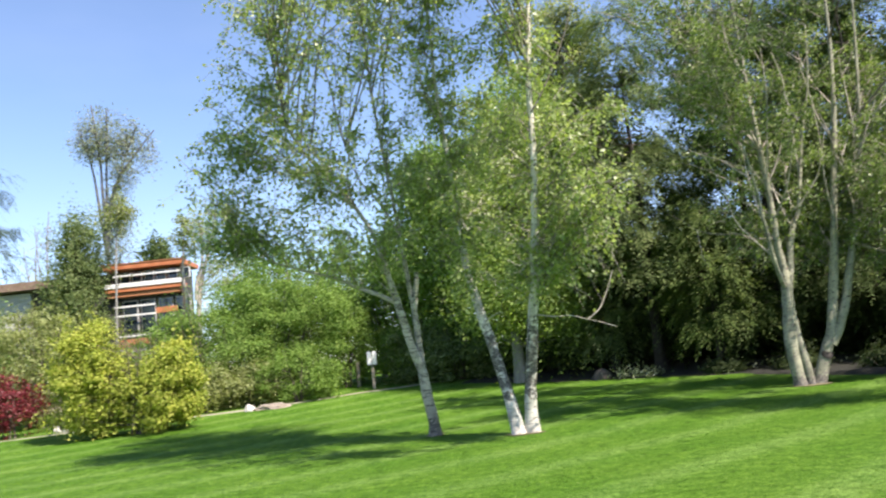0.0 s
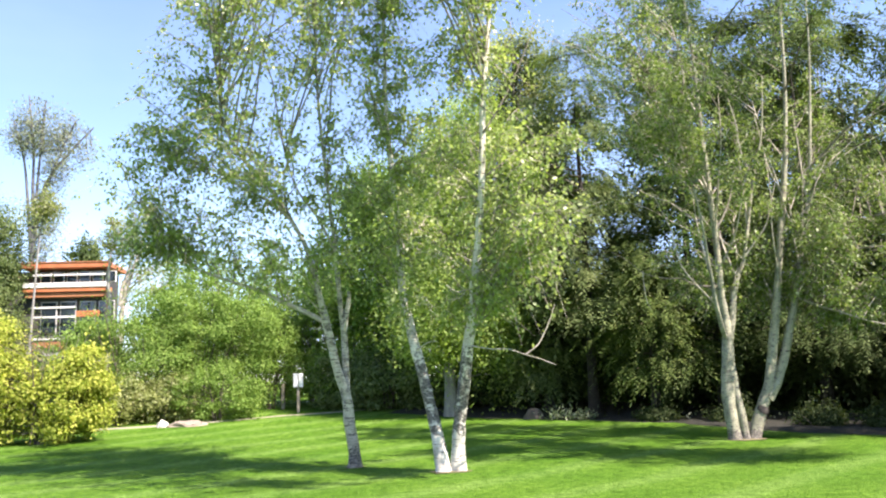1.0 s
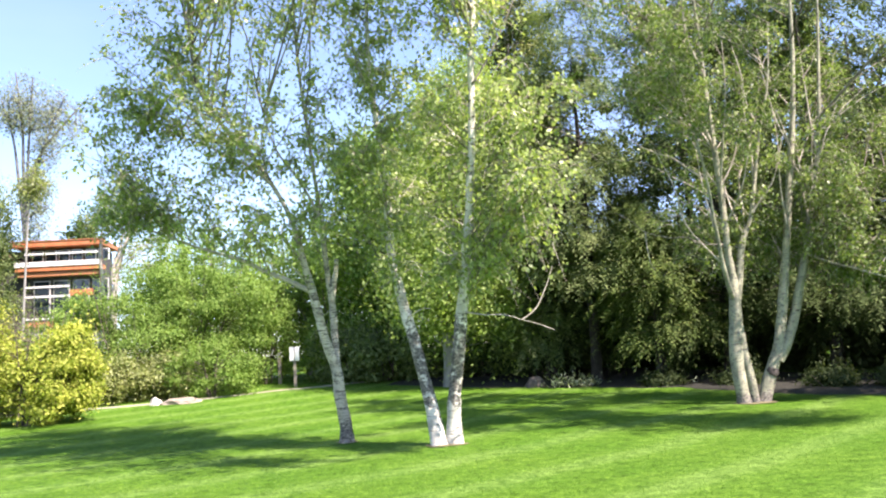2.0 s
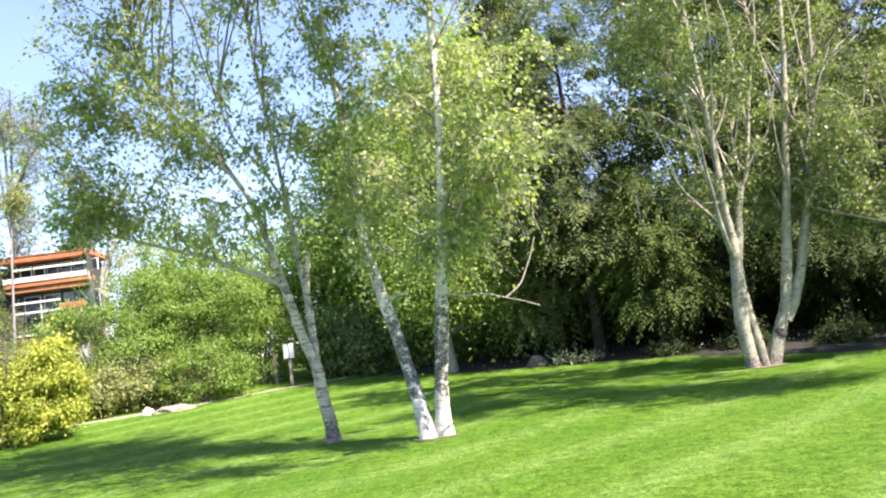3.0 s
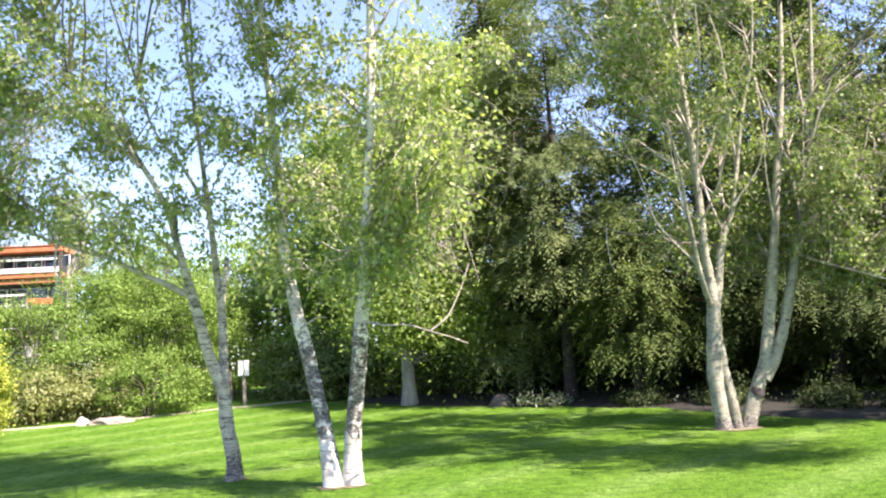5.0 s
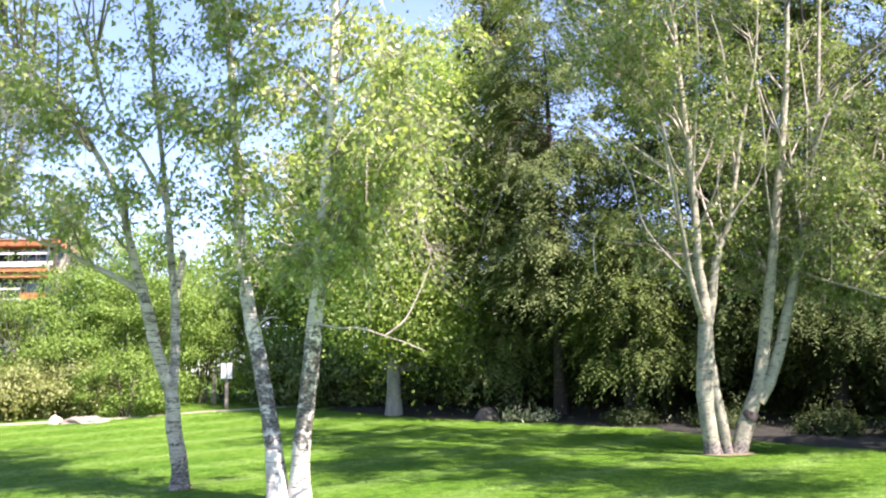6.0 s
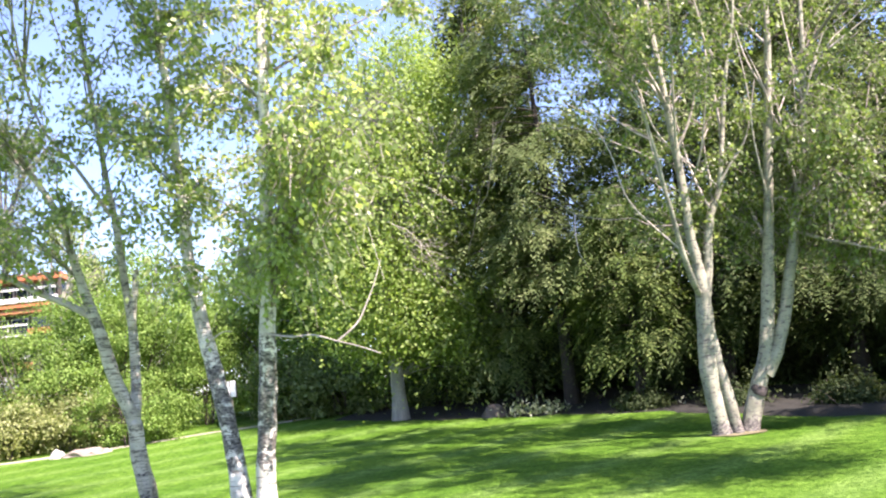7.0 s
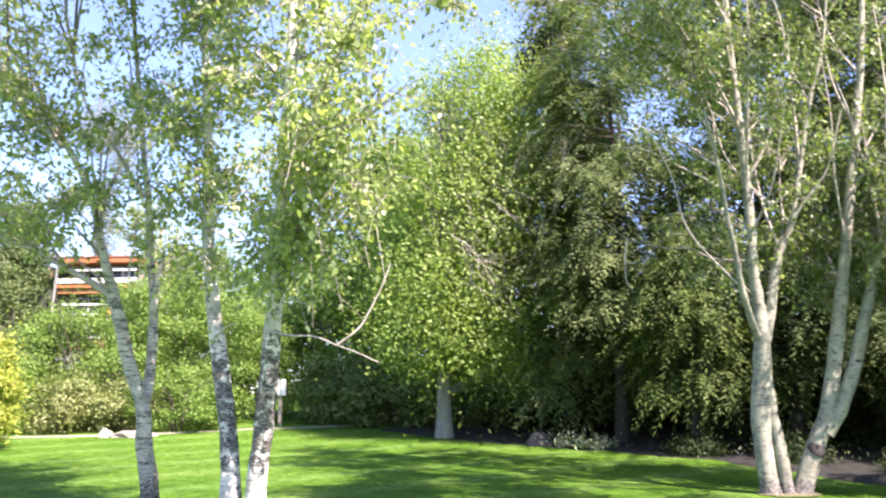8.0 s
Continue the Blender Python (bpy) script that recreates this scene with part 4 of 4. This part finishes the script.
leafy("large_shrub", "soft green spreading shrub", "shrub", (-8.6, 31.0), 4.0, [(0, 0, 1.9, 1.9, 1.4, 1.8, 1.0), (0.6, 0.4, 2.7, 1.4, 1.2, 0.9, 0.6)], 24000, 0.085, M_SHRUB, 0.04, None, shell=0.7, stems=6, clump_r=0.32, clumps=46)
leafy("yellow_shrub", "golden yellow-green leafy shrub on the lawn's edge", "shrub", (-8.85, 24.6), 3.2, [(-1.15, 0, 1.4, 1.0, 1.0, 1.3, 1.2), (0.6, 0, 1.1, 1.15, 1.0, 1.0, 1.0), (-1.45, 0.1, 2.6, 0.5, 0.55, 0.8, 0.40), (0.8, 0.1, 2.0, 0.45, 0.55, 0.7, 0.32), (1.4, 0, 1.3, 0.45, 0.5, 0.6, 0.2), (-0.4, 0, 1.6, 0.5, 0.5, 0.55, 0.2), (-2.0, 0, 1.8, 0.35, 0.45, 0.65, 0.2)], 44000, 0.10, M_YELLOW, 0.03, None, shell=0.35, stems=9, clump_r=0.19, clumps=260)
leafy("red_shrub", "dark red-leaved maple shrub", "shrub", (-14.2, 27.3), 1.9, [(0, 0, 1.1, 0.9, 0.8, 0.7, 1.0)], 6000, 0.09, M_RED, 0.03, None, shell=0.5, stems=4, clump_r=0.2)
leafy("large_shrub", "rounded dull green shrub", "shrub", (-14.8, 30.5), 4.4, [(0, 0, 2.2, 2.0, 1.5, 2.0, 1.0)], 24000, 0.10, M_DULL, 0.04, None, shell=0.6, stems=6, clump_r=0.26)
leafy("low_shrub", "grey-green twiggy low shrub", "shrub", (-12.2, 28.6), 2.0, [(0, 0, 1.0, 1.4, 0.9, 0.95, 1.0)], 7000, 0.08, M_DRYLEAF, 0.03, None, shell=0.5, stems=6, clump_r=0.2)
leafy("deciduous_tree", "mid-green tree behind the shrubs", "tree", (-6.5, 37.0), 6.5, [(0, 0, 3.4, 2.6, 2.0, 2.6, 1.0)], 18000, 0.13, M_SHRUB, 0.12, M_GREYBARK, shell=0.5, clump_r=0.36)
leafy("deciduous_tree", "mid-green tree behind the shrubs", "tree", (-2.4, 37.5), 6.5, [(0, 0, 3.4, 2.6, 2.0, 2.6, 1.0)], 18000, 0.13, M_SHRUB, 0.12, M_GREYBARK, shell=0.5, clump_r=0.36)
leafy("deciduous_tree", "dark green tree in front of the building", "tree", (-18.5, 42.6), 9.6, [(-0.1, 0, 4.4, 1.5, 1.5, 3.2, 1.0), (0.2, 0, 7.4, 1.0, 1.0, 2.2, 0.6)], 30000, 0.14, M_OLIVE, 0.14, None, shell=0.5, clump_r=0.4)
thin_tall = [[(-23.9, 60, 1.0), (-23.85, 60, 7), (-23.8, 60, 12), (-23.7, 60, 17), (-23.4, 60, 23.6)], [(-23.8, 60, 11.5), (-24.2, 60, 15), (-24.7, 60, 19), (-25.6, 60, 22)],
             [(-23.8, 60, 12.5), (-23.3, 60, 16), (-22.4, 60, 19), (-21.2, 60, 22)], [(-23.82, 60, 14), (-23.0, 60, 17.5), (-21.2, 60, 20), (-19.9, 60, 21.5)], [(-23.8, 60, 13), (-24.0, 60, 17), (-24.1, 60, 20), (-24.6, 60, 24)]]
leafy("conifer_tree", "far small pine rising above the building", "tree", (-30.6, 90.0), 16.0, [(0, 0, 12.4, 2.3, 2.3, 1.2, 1.0), (0, 0, 14.0, 1.5, 1.5, 1.2, 0.5), (0, 0, 15.3, 0.7, 0.7, 1.0, 0.2)], 6000, 0.35, M_MIDHEDGE, 0.2, None, shell=0.4, clump_r=0.5)

# Trees past x 5 are dark backing that blocks sky behind the hedge.
for x, y, h, r in ((-9.8, 46, 7.5, 2.6), (-4, 44, 8.0, 3.0), (2, 42, 9.0, 3.0), (-24.5, 40, 6.5, 2.6), (-28, 36, 6.0, 2.8), (-20.5, 36, 5.0, 2.2), (5.6, 38, 13.5, 3.2), (9.4, 39.5, 14.5, 3.2), (15.6, 37, 15.5, 3.6), (19.5, 33, 15, 3.4), (22, 32, 12, 3.4), (28, 24, 12, 3.4), (-33, 44, 9, 3.0)):
    leafy("deciduous_tree", "full green tree in the wood beyond the lawn", "tree", (x, y), h, [(0, 0, h * 0.5, r, r * 0.8, h * 0.48, 1.0)], 6500, 0.27 if x > 5 else 0.20, M_SHRUB if x < 5 else M_HEDGE, 0.14, M_GREYBARK, shell=0.6, clump_r=0.4, group="trees of the wood")

# ---- sign and posts ----
sign = thing("sign_post", "white two-faced notice box on a grey wooden post", "sign", (-2.38, 31.1, gz(0, 31.1)))
part("post", box(-2.43, 31.05, gz(0, 31.1) - 0.1, -2.33, 31.15, gz(0, 31.1) + 1.40, 0.008), M_POST, sign)
for x in (-2.55, -2.36):
    part("panel", box(x, 31.0, gz(0, 31.1) + 0.93, x + 0.155, 31.045, gz(0, 31.1) + 1.42, 0.006), M_SIGN, sign, "white painted panel")
part("board", box(-2.56, 31.155, gz(0, 31.1) + 0.90, -2.20, 31.18, gz(0, 31.1) + 1.36, 0.004), M_BROWN, sign, "dark brown backing board")
low_post = thing("wooden_post", "short weathered wooden post beyond the sign", "post", (-3.1, 32.6, gz(0, 32.6)))
part("post", box(-3.16, 32.54, gz(0, 32.6) - 0.1, -3.04, 32.66, gz(0, 32.6) + 0.98, 0.01), M_POST, low_post)


def boulder(name, label, at, size, material, seed):
    bm = bmesh.new()
    bmesh.ops.create_icosphere(bm, subdivisions=3, radius=1)
    for v in bm.verts:
        d = 1 + 0.28 * noise.noise(v.co * 1.3 + Vector((seed, 0, 0))) + 0.10 * noise.noise(v.co * 4 + Vector((0, seed, 0)))
        v.co = Vector((v.co.x * size[0], v.co.y * size[1], max(v.co.z, -0.3) * size[2])) * d + Vector((at[0], at[1], gz(*at) + size[2] * 0.15))
    ob = part(name, bm, material)
    return tagged(ob, label, "rock")


boulder("rock", "small pale rock at the edge of the footpath", (-6.45, 28.2), (0.19, 0.18, 0.19), M_PALEROCK, 1)
boulder("rock", "flat tan boulder at the edge of the footpath", (-5.7, 28.3), (0.6, 0.4, 0.15), M_ROCK, 5)

for x, y, r in ((-12.78, 27.75, 0.13), (-12.45, 27.65, 0.10)):
    boulder("rock", "small pale stone beside the gravel path", (x, y), (r, r * 0.9, r * 1.3), M_PALEROCK, 20 + x)

# ---- bed plants ----
def bed_plant(name, label, at, n, size, material):
    z = gz(*at) + 0.03
    top = thing(name, label, "plant", (at[0], at[1], z), "low plants in the soil bed")
    spots = np.array([at[0], at[1], z]) + np.abs(rng.normal(size=(n, 3))) * np.array([0, 0, size * 0.45]) + rng.normal(size=(n, 3)) * np.array([size, size * 0.5, 0])
    place("foliage", leaves("foliage", spots, 0.11, 0.4, -0.4, 0.4), material, top)


for x, y, n, size in ((6.15, 25.6, 260, 0.34), (6.65, 25.3, 120, 0.25), (11.9, 22.6, 26, 0.3), (9.5, 23.9, 12, 0.25)):
    bed_plant("bed_plant", "low plant with pale silvery leaves in the soil bed", (x, y), n, size, M_SILVER)
boulder("rock", "dull brown rock lying on the soil bed", (5.3, 26.3), (0.3, 0.24, 0.26), M_DARKROCK, 8)
boulder("rock", "dull brown rock lying on the soil bed", (8.6, 25.4), (0.22, 0.2, 0.18), M_DARKROCK, 12)

# ---- building ----
hall = thing("building", "orange-banded timber building with white rails and dark windows", "building", (-18, 46, gz(0, 46)))
X0, X1, Y0 = -18.2, -13.75, 45.4
part("wall", box(-26, Y0 + 0.55, 0, X1 - 0.3, Y0 + 2.6, 8.85), M_INSIDE, hall, "shaded dark back wall")
part("roof", box(X0 - 0.2, Y0 - 0.1, 8.95, X1 + 0.05, Y0 + 2.8, 9.22, 0.02), M_ORANGE, hall, "orange painted roof edge")
part("roof_edge", box(X0 - 0.2, Y0 - 0.14, 9.222, X1 + 0.05, Y0 + 0.3, 9.28, 0.01), M_TERRA, hall, "brick-red metal flashing")
part("beam", box(X0, Y0, 7.66, X1, Y0 + 0.55, 7.90, 0.02), M_ORANGE, hall, "orange painted floor beam")
part("band", box(X0, Y0 - 0.05, 7.905, X1, Y0 + 0.02, 8.16, 0.01), M_WHITE, hall, "white fascia board")
part("soffit", box(X0 + 0.1, Y0 + 0.1, 7.40, X1 - 0.1, Y0 + 0.55, 7.62, 0.01), M_TERRA, hall, "brick-red soffit boards")
for z in (8.52, 6.77, 6.26, 5.11):
    part("rail", box(X0 + 0.5, Y0 - 0.06, z, -15.4 if z < 8 else X1 - 0.2, Y0, z + 0.1, 0.01), M_WHITE, hall, "white rail")
for k in range(6):
    x = X0 + 0.7 + k * 0.68
    window = part("window", box(x, Y0 + 0.45, 8.20, x + 0.58, Y0 + 0.51, 8.82, 0.01), M_WHITE, hall, "white window frame")
    part("pane", box(x + 0.05, Y0 + 0.42, 8.25, x + 0.53, Y0 + 0.44, 8.78), M_GLASS, window)
for k in range(4):
    x = X0 + 0.8 + k * 1.0
    window = part("window", box(x, Y0 + 0.45, 5.3, x + 0.85, Y0 + 0.51, 7.2, 0.01), M_GREYWALL, hall, "grey window frame")
    part("pane", box(x + 0.06, Y0 + 0.42, 5.36, x + 0.79, Y0 + 0.44, 7.14), M_GLASS, window)
part("panel", box(X0 + 0.5, Y0 - 0.02, 4.55, -15.2, Y0 + 0.08, 5.0, 0.01), M_TERRA, hall, "brown-orange panel")
part("panel", box(-15.4, Y0 - 0.02, 6.3, -14.2, Y0 + 0.08, 6.62, 0.01), M_ORANGE, hall, "orange painted panel")
part("plinth", box(X0, Y0 + 0.05, 0, X1, Y0 + 0.55, 4.5, 0.02), M_GREYWALL, hall, "grey plinth")
part("roof", box(-26.5, 45.0, 8.3, X0 - 0.25, 55.5, 8.75, 0.02), M_ROOF, hall, "brown roof")
part("wall", box(-26, Y0 + 2.61, 0, -18.6, 55, 8.29), M_GREYWALL, hall, "pale grey back wing")
part("post", box(X1 - 0.12, Y0 - 0.06, 1.3, X1 + 0.02, Y0 + 0.08, 8.95, 0.01), M_BROWN, hall, "dark corner post")
part("wall", box(-26, Y0 + 0.3, 0, -22.5, Y0 + 0.54, 8.2), M_GREYWALL, hall, "pale grey wall")
hall.location.z -= 0.28


# ---- thin trees before the building ----
def thin_tree(label, lines, r, blobs, limbs, bark=None, leaf=0.13, name="young_birch_tree", reach=1.3, low=3.0, foliage=None, per_twig=14, side=0.7):
    foot = lines[0][0]
    top = thing(name, label, "tree", (foot[0], foot[1], gz(foot[0], foot[1])))
    made = []
    for k, pts in enumerate(lines):
        ln = smooth_line(pts, 5)
        made.append(ln)
        t = Tubes()
        t.add(ln, r * (1 if k == 0 else side), r * 0.2, 7, 0, 0.06)
        place("trunk", t.mesh("trunk"), bark or M_TWIG, top)
    spots = branching(top, bark or M_TWIG, made, blobs, limbs, 8, per_twig, low, reach=reach, spray=reach * 0.12, twig_r=0.006, thick=0.025)
    place("crown", leaves("crown", spots, leaf, 0.66, 0.4, 0.5), foliage or M_FAR, top)


thin_tree("slender grey-trunked young tree", [[(-16.35, 42, 1.0), (-16.3, 42, 4.4), (-16.2, 42, 7.5), (-16.1, 42, 9.6), (-15.9, 42, 11.5)]], 0.09, [(-15.9, 42, 11.2, 0.9, 0.9, 1.2, 1.0)], 12, M_GREYBARK)
thin_tree("slender pale-trunked young tree", [[(-12.7, 42, 1.0), (-12.62, 42, 5.0), (-12.6, 42, 6.5), (-12.72, 42, 7.4), (-12.65, 42, 8.6), (-12.5, 42, 10)]], 0.13, [(-12.4, 42, 9.7, 0.9, 0.9, 1.0, 1.0)], 12)
thin_tree("pale-trunked young tree forking into a V", [[(-11.8, 41, 1.0), (-11.75, 41, 4.5), (-11.6, 41, 6.5), (-11.0, 41, 8.55), (-10.6, 41, 10.2)], [(-11.78, 41, 6.0), (-11.73, 41, 6.9), (-11.39, 41, 8.0), (-11.3, 41, 9.6)]], 0.18, [(-10.8, 41, 10.0, 1.8, 1.4, 1.5, 1.0), (-9.6, 41, 8.0, 1.4, 1.2, 1.2, 0.7)], 34, foliage=M_BIRCH, per_twig=7)


thin_tree("tall thinly leaved tree with upswept limbs against the sky", thin_tall, 0.24, [(-23.7, 60, 21.3, 2.6, 2.2, 2.6, 1.0), (-21.4, 60, 19.6, 1.9, 1.5, 2.6, 0.35), (-22.9, 60, 16.2, 1.4, 1.0, 2.6, 0.4), (-22.6, 60, 12.8, 1.3, 0.9, 2.2, 0.3)], 200, M_DARKGREY, 0.16, "tall_tree", 1.7, 8.0, M_GREYLEAF, 5, 0.6)
for x, h in ((-29.3, 14.5), (-28.4, 16.0)):
    thin_tree("thin leafless tree far off against the sky", [[(x, 60, 1.5), (x + 0.1, 60, 7), (x + 0.05, 60, h - 3), (x + 0.3, 60, h)], [(x + 0.05, 60, 8.5), (x - 0.5, 60, 11), (x - 0.8, 60, h - 1)]], 0.11, [(x, 60, h - 2.5, 0.9, 0.9, 2.2, 1.0)], 14, M_MIDTWIG, 0.10, "bare_tree", 0.9, 7.0, M_GREYLEAF, 1, 0.6)
conifer("conifer_tree", "dark fir rising beyond the building", (-26.9, 50.0), 15.0, 2.6, 16000, 2.0, "far evergreens")


# ---- grass ----
def grass(n):
    y = 5.0 + 22.0 * rng.beta(1.5, 2.6, n)
    x = 1.0 + (y * 0.62 + 3.0) * (2 * rng.beta(1.5, 1.5, n) - 1) + y * 0.1
    keep = np.array([noise.noise((a * 0.9, b * 0.9, 2.0)) + 0.5 * noise.noise((a * 3.1, b * 3.1, 5.0)) for a, b in zip(x, y)]) > -0.95
    x, y = x[keep], y[keep]
    z = 0.0022 * np.maximum(0, y - 12) ** 2
    at = np.stack([x, y, z], 1)
    ob = place("grass", leaves("grass", at, 0.02, 0.34, -0.3, 0.9), M_GRASS)
    tagged(ob, "short mown grass blades of the lawn", "grass", kind="stuff")


grass(80000)
